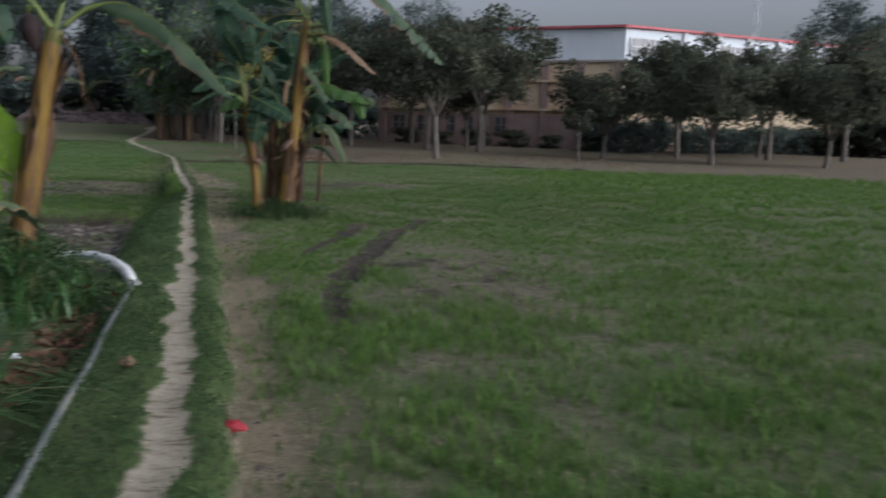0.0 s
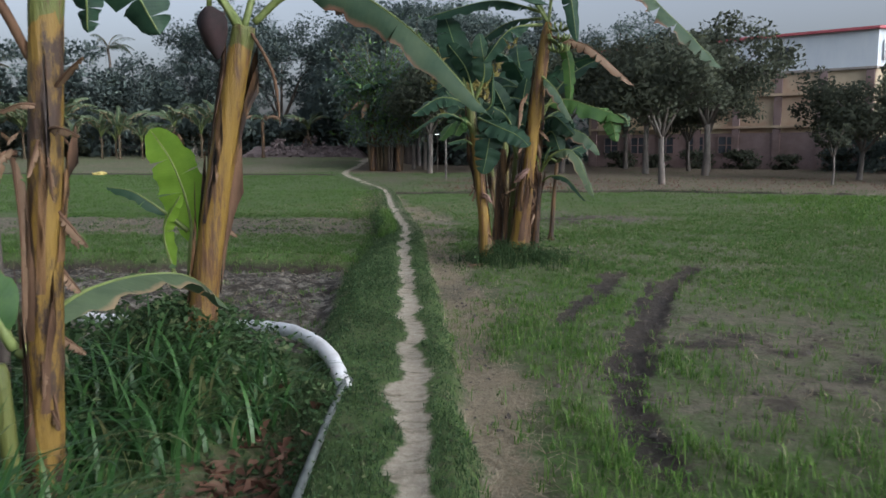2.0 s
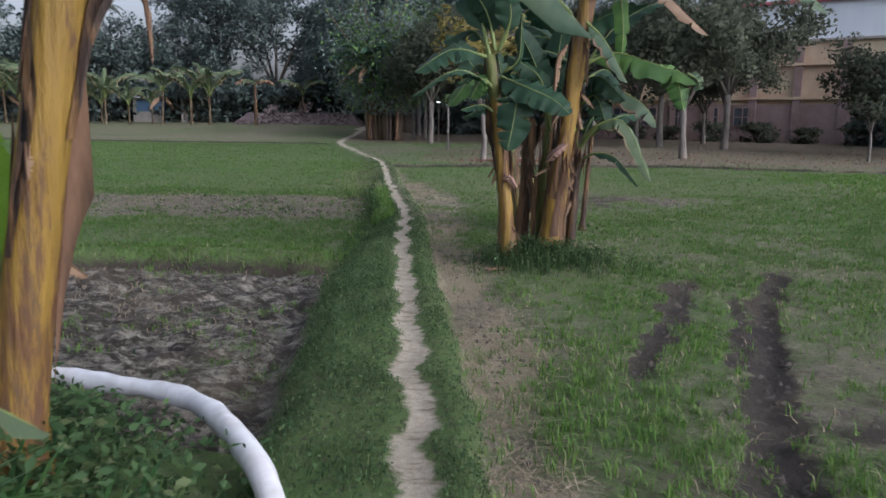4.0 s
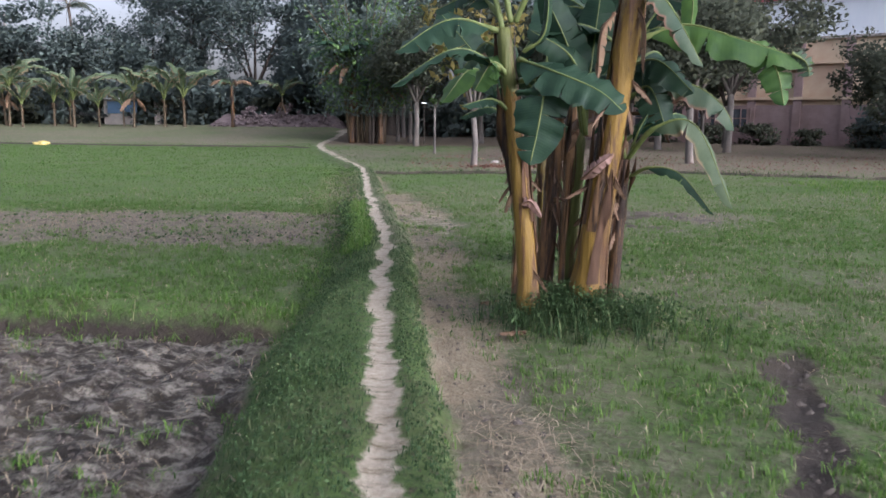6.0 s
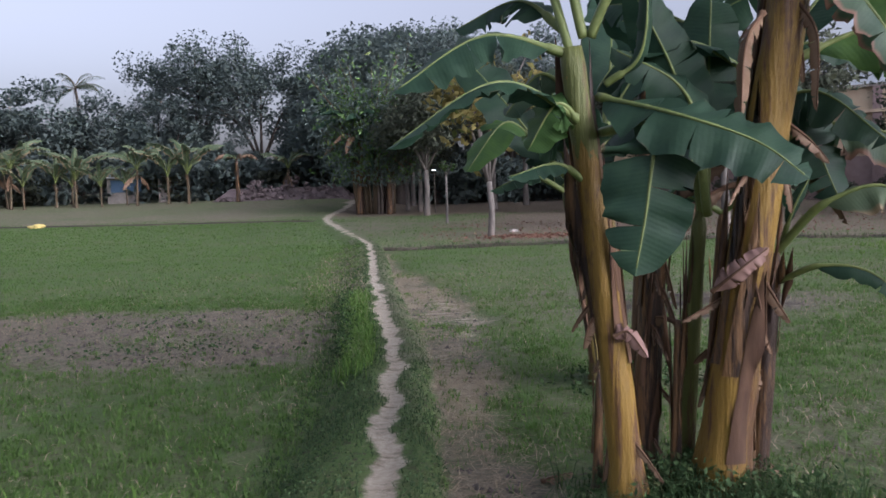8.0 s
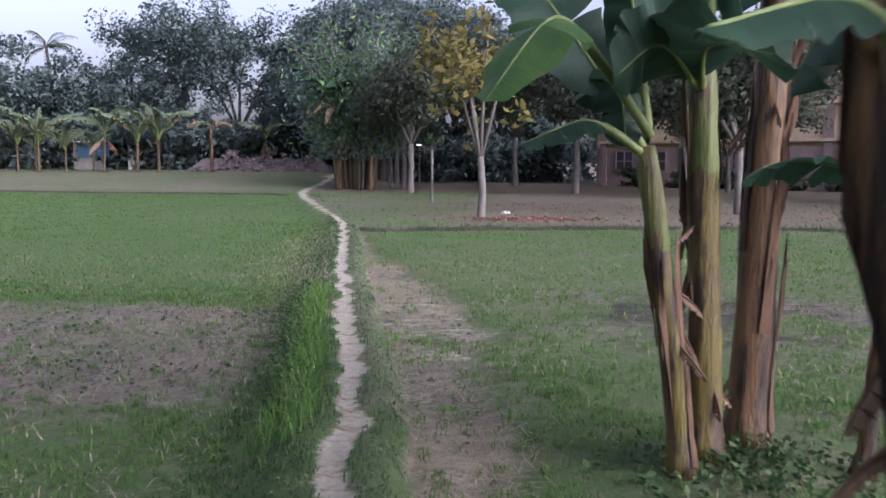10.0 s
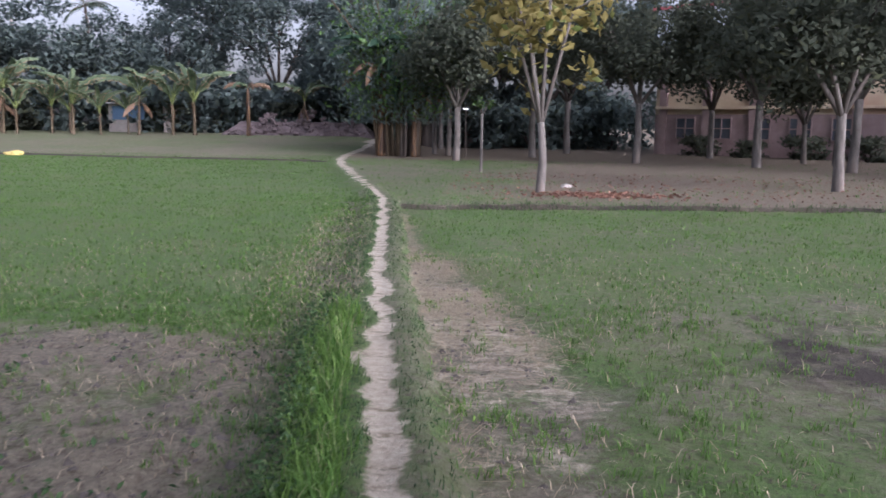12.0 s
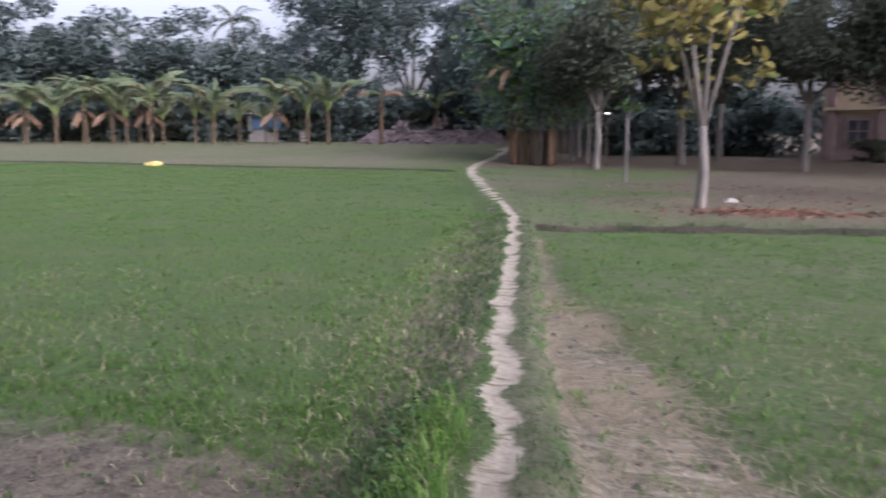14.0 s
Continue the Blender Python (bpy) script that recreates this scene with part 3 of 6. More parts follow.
def plant_fields():
    a, _, d = scatter(-7.5, 9.5, 1.5, 12.0, 330, lambda x, y, c, d: np.clip(crop(x, y, c, d) * 1.6, 0.05, 1) * (d > 0.3) * (c["trodden"] < 0.1) * (1 - c["mud"]) * (1 - 0.85 * smooth(6.5, 9.5, x)) * smooth(1.5, 2.6, y))
    a = tufts(a, 6, 0.017)
    sow("grass", "short green young rice grass on damp soil", a, 0.03, 0.16 - 0.085 * smooth(6, 11.5, a[:, 1]), 0.0031, 1.15, M_GRASS)
    a2, _, d = scatter(7.0, 22, 5, 27, 110, lambda x, y, c, d: crop(x, y, c, d) * smooth(7, 9.5, x) * (1 - 0.6 * smooth(18, 22, x)))
    sow("grass", "far corner of the young grass field", tufts(a2, 6, 0.03), 0.05, 0.13, 0.007, 0.7, M_GRASS)
    b, _, d = scatter(-9, 10, 12.0, 21.0, 300, lambda x, y, c, d: np.clip(crop(x, y, c, d) * 1.6, 0.05, 1) * ((d < -0.52) | (d > 0.3)) * (1 - c['mud']))
    b = tufts(b, 6, 0.022)
    sow("grass", "short green grass over bare patches of soil", b, 0.025, 0.08, 0.0032, 1.3, M_SWARD)
    e, _, d = scatter(-17, 16, 21, 31, 400, crop)
    sow("grass", "even green sward of young crop", e, 0.03, 0.07, 0.0062, 1.3, M_SWARD)
    f, _, d = scatter(-30, 22, 31, 50, 140, lambda x, y, c, d: crop(x, y, c, d) * np.where(x > -8 + 0 * y, 0.6, 1))
    sow("grass", "distant green sward of young crop", f, 0.03, 0.065, 0.013, 1.2, M_SWARD)
    dry, _, d = scatter(-7, 9, 2, 24, 420, lambda x, y, c, d: np.clip(0.4 * crop(x, y, c, d) + 0.14 + 0.3 * c['bare'], 0, 1) * ((d > 0.3) | (d < -0.6)) * (1 - c["mud"]) * (0.25 + 0.75 * smooth(-0.2, 0.5, wave(x, y, 2.9, 6.0))))
    sow("dry_grass", "dead grey-brown blades among the young grass", dry, 0.02, 0.075, 0.0026, 2.6, M_STRAW)
    # low plants on both flanks of the bund
    g, _, d = scatter(-6, 3, 1.5, 32, 3600, lambda x, y, c, d: np.clip(smooth(-0.8, -0.6, d - np.interp(y, [12.0, 15.0], [0.0, 0.32])) * (1 - smooth(-0.2, -0.05, d)) + smooth(0.07, 0.14, d) * (1 - smooth(0.24, 0.34, d)) * np.interp(y, [13, 17], [0.9, 0.2]), 0, 1) * (c["trodden"] < 0.3 + 0.35 * (wave(x, y, 21, 3.0) > 0.25)) * np.where(y > 14, 0.5, 1) * np.where((d < 0) & (y > 20), 1 - 0.85 * c["bare"], 1) * (0.35 + 0.65 * smooth(-0.3, 0.4, wave(x, y, 6, 2.0))))
    ob = new("bund_weeds", fast_mesh("bund_weeds", *leaf_quads(RNG, g + np.array((0, 0, 0.02)) + RNG.uniform(0, 1, (len(g), 1)) * np.array((0, 0, 0.035)), RNG.uniform(0.008, 0.026, len(g)), 0.4, 0.55), M_WEED))
    tagged(ob, "low dark green creeping weeds on the bund", "weeds", kind="stuff")
    turf, _, d = scatter(-4.5, 2.2, 1.5, 30, 2100, lambda x, y, c, d: smooth(-0.8, -0.6, d) * (1 - smooth(0.26, 0.36, d)) * np.where(d > 0, np.interp(y, [13, 18], [1.0, 0.35]), 1) * (c["trodden"] < 0.25 + 0.4 * (wave(x, y, 23, 5.0) > 0.2)) * np.where((d < 0) & (y > 20), 1 - 0.9 * c["bare"], 1) * (0.3 + 0.7 * smooth(-0.4, 0.4, wave(x, y, 5, 8.0))))
    sow("bund_turf", "short matted turf on both sides of the trodden line", turf, 0.02, 0.065, 0.003, 1.3, M_WEED)
    rim, _, d = scatter(-9, 0.2, 13.12, 13.5, 900, lambda x, y, c, d: (d < -0.62) * (0.3 + 0.7 * smooth(-0.3, 0.3, wave(x, y, 4, 3.0))))
    sow("plot_edge_grass", "dense grass hanging over the edge of the dug plot", rim, 0.06, 0.15, 0.004, 1.3, M_GRASS)
    line, _, d = scatter(-3, 12, 28.3, 31, 900, lambda x, y, c, d: (d > 0.3) * smooth(0.3, 0.6, c["wet_and_shade"]) * 0.5)
    sow("field_edge_grass", "dark grass along the low ridge of the field", line, 0.05, 0.12, 0.007, 0.8, M_WEED)
    pt, _, d = scatter(-6.5, 0, 8.7, 13.0, 26, lambda x, y, c, d: c["mud"] * smooth(-0.1, 0.5, wave(x, y, 2.4, 2.0)))
    sow("plot_grass", "loose tufts of grass in the dug plot", tufts(pt, 14, 0.035), 0.03, 0.09, 0.003, 1.4, M_GRASS)
    sg, _, d = scatter(-3, 3, 5, 27, 90, lambda x, y, c, d: (d > 0.3) * smooth(0.3, 0.6, c["bare"]) * (d < 1.6) * smooth(0.0, 0.5, wave(x, y, 3.4, 11.0)))
    sow("strip_grass", "small green weeds along the bare earth strip", tufts(sg, 9, 0.03), 0.02, 0.07, 0.0035, 1.2, M_GRASS)
    fl, _, d = scatter(-5, 0, 19.5, 30, 700, lambda x, y, c, d: smooth(-1.15, -0.95, d) * (1 - smooth(-0.3, -0.15, d)) * (c["trodden"] < 0.2) * (0.15 + 0.85 * smooth(-0.3, 0.4, wave(x, y, 3.5, 12.0))))
    sow("flank_grass", "thin green grass on the worn flank of the bund", fl, 0.02, 0.08, 0.0045, 1.2, M_GRASS)
    fd, _, d = scatter(-5, 0, 19.5, 27, 260, lambda x, y, c, d: smooth(-1.15, -0.95, d) * (1 - smooth(-0.2, -0.1, d)))
    sow("flank_straw", "dead brown blades on the worn flank of the bund", fd, 0.02, 0.07, 0.004, 2.4, M_STRAW)
    h, _, d = scatter(-2.6, 0.2, 15.5, 20.6, 2600, lambda x, y, c, d: smooth(-0.5, -0.4, d) * (1 - smooth(-0.24, -0.14, d)) * smooth(15.5, 16.5, y) * (1 - smooth(20, 20.6, y)) + 0 * x)
    sow("bund_grass", "bright green taller grass along the bund", h, 0.08, 0.22, 0.004, 1.0, M_GRASS)


plant_fields()


# ---- banana plants ----
def blade_geo(rng, pts, frames, width, fold, pet, tatter):
    """Petiole, midrib and a blade torn into lobes along pts; frames hold the forward, side and upper directions at each point."""
    g = Geo()
    N = len(pts) - 1
    k0 = int(pet * N)
    thick = min(0.019, 0.006 + width * 0.1)
    g.tube(pts[:-1], [(thick if i <= k0 else thick * (1 - (i - k0) / (N - k0)) ** 2 * 0.6) + 0.003 for i in range(N)], 6, 1)
    nb = N - k0
    for sgn in (-1, 1):
        i = 0
        while i < nb:
            span = rng.choice([2, 3, 4, 5, 6]) if rng.random() < tatter else rng.choice([7, 9, 12])
            j = min(nb, i + span)
            if nb - j < 2:
                j = nb
            col, uvs, faces = [], [], []
            sag = rng.uniform(-0.12, 0.3) * (0.4 + tatter)
            for k in range(i, j + 1):
                t = k / nb
                w = width * min(1.0, (t * 5 + 0.02) ** 0.6) * max(0.0, 1 - t ** 3.2) ** 0.55
                c = pts[k0 + k]
                fwd, side, nrm = frames[k0 + k]
                back = 0.0
                if k == i and i > 0:
                    back = rng.uniform(0.02, 0.16) * (0.4 + tatter)
                if k == j and j < nb:
                    back = -rng.uniform(0.02, 0.14) * (0.4 + tatter)
                for m in range(4):
                    q = m / 3
                    f = fold + sag * q + 0.25 * q * q * max(0, fold)
                    lat = side * sgn
                    pos = c + lat * w * q * math.cos(f) - nrm * w * q * math.sin(f) + fwd * (back * q * q * w * 2 + 0.12 * w * q)
                    pos += nrm * min(w, 0.2) * q * (0.06 * math.sin(k * 2.1 + sgn) + 0.11 * math.sin(k * 1.3 + 2.0 * sgn + 9 * sag))
                    if m == 3:
                        pos += fwd * rng.uniform(-0.06, 0.06) * w + lat * rng.uniform(-0.06, 0.04) * w
                    if m == 3 and tatter > 0.6:
                        pos += fwd * rng.uniform(-0.1, 0.1) * w - nrm * rng.uniform(0, 0.15) * w
                    col.append(pos)
                    uvs.append((t, sgn * q * (0.35 + 0.65 * min(1, w / (width + 1e-6)))))
            for k in range(j - i):
                for m in range(3):
                    a0 = k * 4 + m
                    quad = (a0, a0 + 1, a0 + 5, a0 + 4)
                    faces.append(quad if sgn < 0 else quad[::-1])
            g.add(col, faces, 0, uvs)
            i = j
    return g


def leaf_geo(rng, length, width, rise, droop, fold, pet=0.2, tatter=0.4):
    """A banana leaf along +x. rise and droop in degrees."""
    N = 26
    pts, p, frames = [], Vector((0, 0, 0)), []
    for i in range(N + 1):
        s = i / N
        a = radians(rise - droop * s ** 1.25)
        frames.append((Vector((math.cos(a), 0, math.sin(a))), Vector((0, 1, 0)), Vector((-math.sin(a), 0, math.cos(a)))))
        pts.append(p.copy())
        p = p + Vector((math.cos(a), 0.02 * math.sin(3 * s), math.sin(a))) * (length / N)
    return blade_geo(rng, pts, frames, width, fold, pet, tatter)


def smooth_line(pts, n=8):
    """Points along a soft curve through pts."""
    out = []
    q = [Vector(p) for p in pts]
    q = [q[0] * 2 - q[1]] + q + [q[-1] * 2 - q[-2]]
    for i in range(1, len(q) - 2):
        for k in range(n):
            t = k / n
            a, b, c, d = q[i - 1:i + 3]
            out.append(0.5 * ((2 * b) + (c - a) * t + (2 * a - 5 * b + 4 * c - d) * t * t + (3 * b - a - 3 * c + d) * t ** 3))
    return out + [q[-2]]


def frond(plant, spine, width, face, fold, pet, tatter, mat):
    """A leaf of the plant whose midrib follows spine (places in the world), its upper side turned to face."""
    rng = random.Random(int(1000 * abs(spine[-1][0] + 2 * spine[-1][2])))
    line = smooth_line([Vector(p) - plant.location for p in spine], 12)
    N = 30
    pts = []
    for i in range(N + 1):
        u = i / N * (len(line) - 1)
        k = min(int(u), len(line) - 2)
        pts.append(line[k].lerp(line[k + 1], u - k))
    frames = []
    for i in range(N + 1):
        fwd = (pts[min(i + 1, N)] - pts[max(i - 1, 0)]).normalized()
        side = Vector(face).cross(fwd).normalized()
        frames.append((fwd, side, fwd.cross(side)))
    g = blade_geo(rng, pts, frames, width, fold, pet, tatter)
    dry = mat in (M_BLEAF_D, M_BRACT_LEAF)
    part("leaf", g, [mat, M_SHEATH if dry else M_PET], plant, "withered dry brown leaf" if dry else "")


def sheath_geo(rng, stem_at, z0, z1, az, wide, peel):
    """A dry strip of old leaf sheath clinging to the stem, its end curling away."""
    g = Geo()
    n, cols = 9, 5
    pts, uv, faces = [], [], []
    for i in range(n):
        t = i / (n - 1)
        c, r = stem_at(z0 + (z1 - z0) * t)
        for k in range(cols):
            q = k / (cols - 1) - 0.5
            a = az + wide * q * (1 - 0.8 * t) + 0.25 * t
            off = r + 0.006 + 0.006 * rng.random() + peel * max(0, t - 0.45) ** 2 * 2.2
            pts.append(Vector((c[0] + math.cos(a) * off, c[1] + math.sin(a) * off, z0 + (z1 - z0) * t * (1 + 0.25 * math.sin(k * 2.7 + az * 3)) - (0.9 * peel * max(0, t - 0.6)))))
            uv.append((t, q))
    for i in range(n - 1):
        for k in range(cols - 1):
            a = i * cols + k
            faces.append((a, a + 1, a + cols + 1, a + cols))
    g.add(pts, faces, 0, uv)
    return g


def banana(label, base, top, r0, r1, stem_mat, leaves, sheaths=6, seed=1, group="", core=None, green_top=0.0, rags=0):
    """base, top: places of the stem's ends. leaves: (azimuth, length, half width, rise, droop, fold, tatter, material[, drop below top])."""
    rng = random.Random(seed)
    bz = base[2] if len(base) > 2 else ground_z(*base[:2]) - 0.03
    o = Vector((base[0], base[1], bz))
    ob = thing("banana_plant", label, "banana plant", group, at=o)
    h = top[2] - bz
    dx, dy = top[0] - base[0], top[1] - base[1]

    def stem_at(z):
        t = z / h
        return (dx * t ** 1.2 if t > 0 else 0, dy * t), r0 + (r1 - r0) * min(1, max(t, 0)) ** 0.8 + 0.03 * max(0, 1 - t * 9)
    g = Geo()
    pts, rad = [], []
    for i in range(19):
        z = h * i / 18
        (x, y), r = stem_at(z)
        pts.append((x, y, z))
        rad.append(r * (0.55 if i == 18 else 1))
    g.tube(pts, rad, 14, 0, True, 0.1)
    part("stem", g, [stem_mat], ob)
    if green_top:
        g = Geo()
        zs = [h * (1 - green_top * (1 - i / 6)) for i in range(7)]
        g.tube([(*stem_at(z)[0], z + 0.004) for z in zs], [stem_at(z)[1] * (0.95, 1.0, 1.03, 1.04, 1.03, 1.01, 0.97)[i] for i, z in enumerate(zs)], 14, 0, True, 0.16)
        part("upper_sheath", g, [M_STEM_G], ob, "green upper leaf sheaths")
    for i in range(sheaths):
        z0 = rng.uniform(0.0, h * 0.75)
        part("dry_sheath", sheath_geo(rng, stem_at, z0, min(h * 0.98, z0 + rng.uniform(0.3, 0.85)), rng.uniform(0, 6.28), rng.uniform(0.25, 0.7), rng.uniform(0, 0.07)),
             [rng.choice([M_SHEATH, M_SHEATH, M_STEM_D])], ob, "peeling dry brown sheath")
    for i in range(rags):
        z, az = rng.uniform(0.12, 0.8) * h, rng.uniform(0, 360)
        (x, y), r = stem_at(z)
        g = leaf_geo(rng, rng.uniform(0.1, 0.24), rng.uniform(0.018, 0.035), rng.uniform(-80, -30), rng.uniform(-5, 30), 0.9, 0.02, 0.9)
        part("rag", g, [M_BLEAF_D, M_SHEATH], ob, "shred of dry brown sheath",
             m=pose(x + r * 0.92 * math.cos(radians(az)), y + r * 0.92 * math.sin(radians(az)), z, 0, 0, az))
    for lf in leaves:
        az, length, wide, rise, droop, fold, tat, mat = lf[:8]
        down = lf[8] if len(lf) > 8 else 0.0
        pet = lf[9] if len(lf) > 9 else 0.2
        (x, y), r = stem_at(h - down)
        g = leaf_geo(rng, length, wide, rise, droop, fold, pet, tat)
        m = pose(x, y, h - down - 0.02, 0, 0, az) @ pose(0, 0, 0, rng.uniform(-28, 28) if len(lf) < 10 else 0, 0, 0)
        part("leaf", g, [mat, M_SHEATH if mat in (M_BLEAF_D,) else M_PET], ob, m=m)
    if core == "bud":
        g = Geo()
        g.tube([(dx - 0.02, dy - 0.03, h - 0.02), (dx - 0.1, dy - 0.08, h + 0.16), (dx - 0.16, dy - 0.1, h + 0.16), (dx - 0.17, dy - 0.1, h + 0.06)], [0.022, 0.02, 0.018, 0.016], 7)
        part("flower_stalk", g, [M_PET], ob, "green flower stalk")
        g = Geo()
        g.tube([(dx - 0.17 + 0.006 * i, dy - 0.1, h + 0.1 - 0.042 * i) for i in range(8)], [0.02, 0.06, 0.08, 0.085, 0.075, 0.058, 0.034, 0.01], 12, 0, True, 0.5)
        part("flower_bud", g, [M_BUD], ob, "dark drooping flower bud")
    if core == "fruit":
        for k in range(26):
            a, row = k * 2.4, k // 9
            z = h - 0.12 - row * 0.13
            p0 = Vector((dx + 0.13 + 0.05 * math.cos(a), dy - 0.1 + 0.05 * math.sin(a), z))
            p1 = p0 + Vector((math.cos(a) * 0.07, math.sin(a) * 0.07, 0.03))
            g = Geo()
            g.tube([p0, p1, p1 + Vector((math.cos(a) * 0.02, math.sin(a) * 0.02, 0.06))], [0.012, 0.018, 0.008], 6)
            part("fruit", g, [M_PET], ob, "small unripe green fruit")
    return ob


LB, LY, LD, LT = M_BLEAF, M_BLEAF_Y, M_BLEAF_D, M_BLEAF_T


def build_bananas():
    # beside the hose: two grown stems and two suckers
    g1 = "bananas beside the hose"
    p1 = banana("grown banana plant with blotched yellow stem", (-0.63, 5.8), (-0.475, 5.8, 2.2), 0.074, 0.062, M_STEM_B,
                [(20, 1.9, 0.27, 72, 50, 0.1, 0.3, LB), (85, 1.8, 0.25, 72, 50, 0.1, 0.3, LB), (170, 1.8, 0.25, 66, 40, 0.2, 0.4, LB)], 12, 3, g1, green_top=0.1, rags=12)
    frond(p1, [(-0.56, 5.80, 1.88), (-0.62, 5.70, 2.10), (-0.73, 5.65, 2.24), (-0.94, 5.60, 2.08)], 0.1, (0, -0.5, 1), 0.5, 0.5, 0.6, LD)
    frond(p1, [(-0.47, 5.78, 1.77), (-0.39, 5.74, 1.83), (-0.30, 5.70, 1.88)], 0.022, (0, -0.8, 0.6), 1.0, 0.05, 0.5, LD)
    frond(p1, [(-0.64, 5.78, 1.53), (-0.66, 5.70, 1.50), (-0.75, 5.70, 1.19)], 0.03, (-0.5, -1, 0), 0.9, 0.1, 0.7, LD)
    frond(p1, [(-0.64, 5.76, 1.51), (-0.61, 5.73, 1.20), (-0.63, 5.72, 0.77)], 0.035, (-0.5, -1, 0), 0.7, 0.02, 0.7, LD)
    frond(p1, [(-0.49, 5.75, 1.62), (-0.40, 5.70, 1.62), (-0.33, 5.70, 1.59)], 0.028, (0, -0.6, 0.8), 0.8, 0.05, 0.8, LD)
    frond(p1, [(-0.51, 5.75, 1.71), (-0.56, 5.70, 1.71), (-0.64, 5.70, 1.68)], 0.02, (0, -0.6, 0.8), 0.8, 0.05, 0.8, LD)
    frond(p1, [(-0.43, 5.80, 2.25), (-0.39, 5.90, 2.17), (-0.41, 5.95, 2.00)], 0.08, (0.3, -1, 0.2), 0.5, 0.1, 0.4, LB)
    frond(p1, [(-0.46, 5.80, 2.27), (-0.34, 6.00, 2.33), (-0.18, 6.10, 2.01)], 0.17, (0, -0.8, 0.4), 0.3, 0.1, 0.3, LB)
    p2 = banana("grown banana plant with yellow stem and dark top sheaths", (-0.628, 7.5), (-0.285, 7.5, 2.249), 0.093, 0.068, M_STEM,
                [(200, 1.7, 0.25, 60, 55, 0.2, 0.4, LB), (140, 1.8, 0.26, 66, 60, 0.1, 0.3, LB), (60, 1.7, 0.25, 74, 40, 0.1, 0.3, LB)], 9, 4, g1, "bud", green_top=0.08, rags=6)
    frond(p2, [(-0.22, 7.50, 2.27), (-0.01, 7.50, 2.43), (0.31, 7.45, 2.46), (0.75, 7.36, 2.17), (1.16, 7.27, 1.72)], 0.16, (0.2, -0.1, 1), 0.85, 0.3, 0.35, LT)
    frond(p2, [(-0.24, 7.50, 2.47), (0.27, 7.45, 2.78), (0.88, 7.36, 2.68), (1.48, 7.27, 2.30)], 0.17, (0, -0.1, 1), 0.5, 0.25, 0.3, LB)
    frond(p2, [(-0.22, 7.45, 2.20), (-0.09, 7.41, 1.96), (-0.06, 7.41, 1.66)], 0.018, (0, -1, 0.2), 1.0, 0.7, 0.8, LD)
    s = banana("young banana sucker with bright unfurling leaf", (-0.7, 7.6), (-0.7, 7.6, 0.8), 0.035, 0.025, M_STEM_G, [], 1, 5, g1)
    frond(s, [(-0.72, 7.60, 0.74), (-0.70, 7.60, 1.10), (-0.79, 7.60, 1.43), (-0.93, 7.60, 1.66)], 0.16, (-0.1, -1, 0.1), -0.1, 0.2, 0.08, LY)
    frond(s, [(-0.72, 7.60, 1.03), (-0.84, 7.55, 1.15), (-1.01, 7.50, 1.28), (-1.18, 7.50, 1.31)], 0.055, (0, -0.5, 1), 0.5, 0.3, 0.1, LB)
    frond(s, [(-0.79, 7.55, 0.73), (-0.83, 7.50, 1.04), (-0.69, 7.45, 1.27)], 0.06, (-0.3, -1, 0.1), 0.5, 0.1, 0.1, LY)
    t = banana("young banana sucker with broad arching leaves", (-0.68, 5.68), (-0.7, 5.68, 0.72), 0.04, 0.028, M_STEM_G, [], 1, 6, g1)
    frond(t, [(-0.65, 5.72, 0.74), (-0.59, 6.00, 0.91), (-0.54, 6.50, 0.93), (-0.45, 6.95, 0.85), (-0.35, 7.25, 0.61)], 0.14, (0, -0.35, 1), 0.35, 0.12, 0.1, M_BLEAF_F)
    frond(t, [(-0.64, 5.68, 0.78), (-0.70, 5.60, 0.99), (-0.85, 5.50, 1.17), (-0.99, 5.40, 1.27)], 0.13, (0, -0.8, 0.6), 0.25, 0.12, 0.1, M_BLEAF_M)
    frond(t, [(-0.67, 5.70, 0.84), (-0.79, 5.60, 0.98), (-1.00, 5.50, 1.04), (-1.14, 5.45, 1.14)], 0.12, (0, -0.3, 1), 0.5, 0.15, 0.2, LB)
    o = banana("grown banana plant with leaves hanging over the weeds", (-2.35, 6.7), (-2.3, 6.7, 2.2), 0.09, 0.07, M_STEM_B,
               [(90, 1.6, 0.25, 60, 60, 0.1, 0.3, LB), (200, 1.6, 0.25, 50, 70, 0.2, 0.3, LB), (150, 1.5, 0.24, 60, 60, 0.2, 0.3, LB),
                (-70, 1.3, 0.2, 60, 50, 0.3, 0.4, LB)], 8, 7, g1)
    frond(o, [(-2.29, 6.60, 2.22), (-1.78, 6.50, 2.10), (-1.28, 6.40, 1.84)], 0.12, (0.1, -0.3, 1), 0.6, 0.1, 0.3, LT)
    frond(o, [(-2.35, 6.60, 1.72), (-1.82, 6.50, 1.68), (-1.38, 6.40, 1.53)], 0.11, (0.1, -0.3, 1), 0.7, 0.1, 0.5, LT)
    # stool by the path, front stems
    g2 = "banana stool by the path"
    a = banana("banana plant with yellow stem and green crown", (1.027, 13.319), (0.794, 13.281, 2.116), 0.08, 0.05, M_STEM,
               [(100, 1.5, 0.22, 76, 35, 0.1, 0.2, LB)], 9, 11, g2, green_top=0.26, rags=9)
    frond(a, [(0.80, 13.28, 2.09), (0.43, 13.19, 2.17), (0.05, 13.09, 1.94)], 0.17, (0, -0.5, 1), 0.25, 0.15, 0.25, LB)
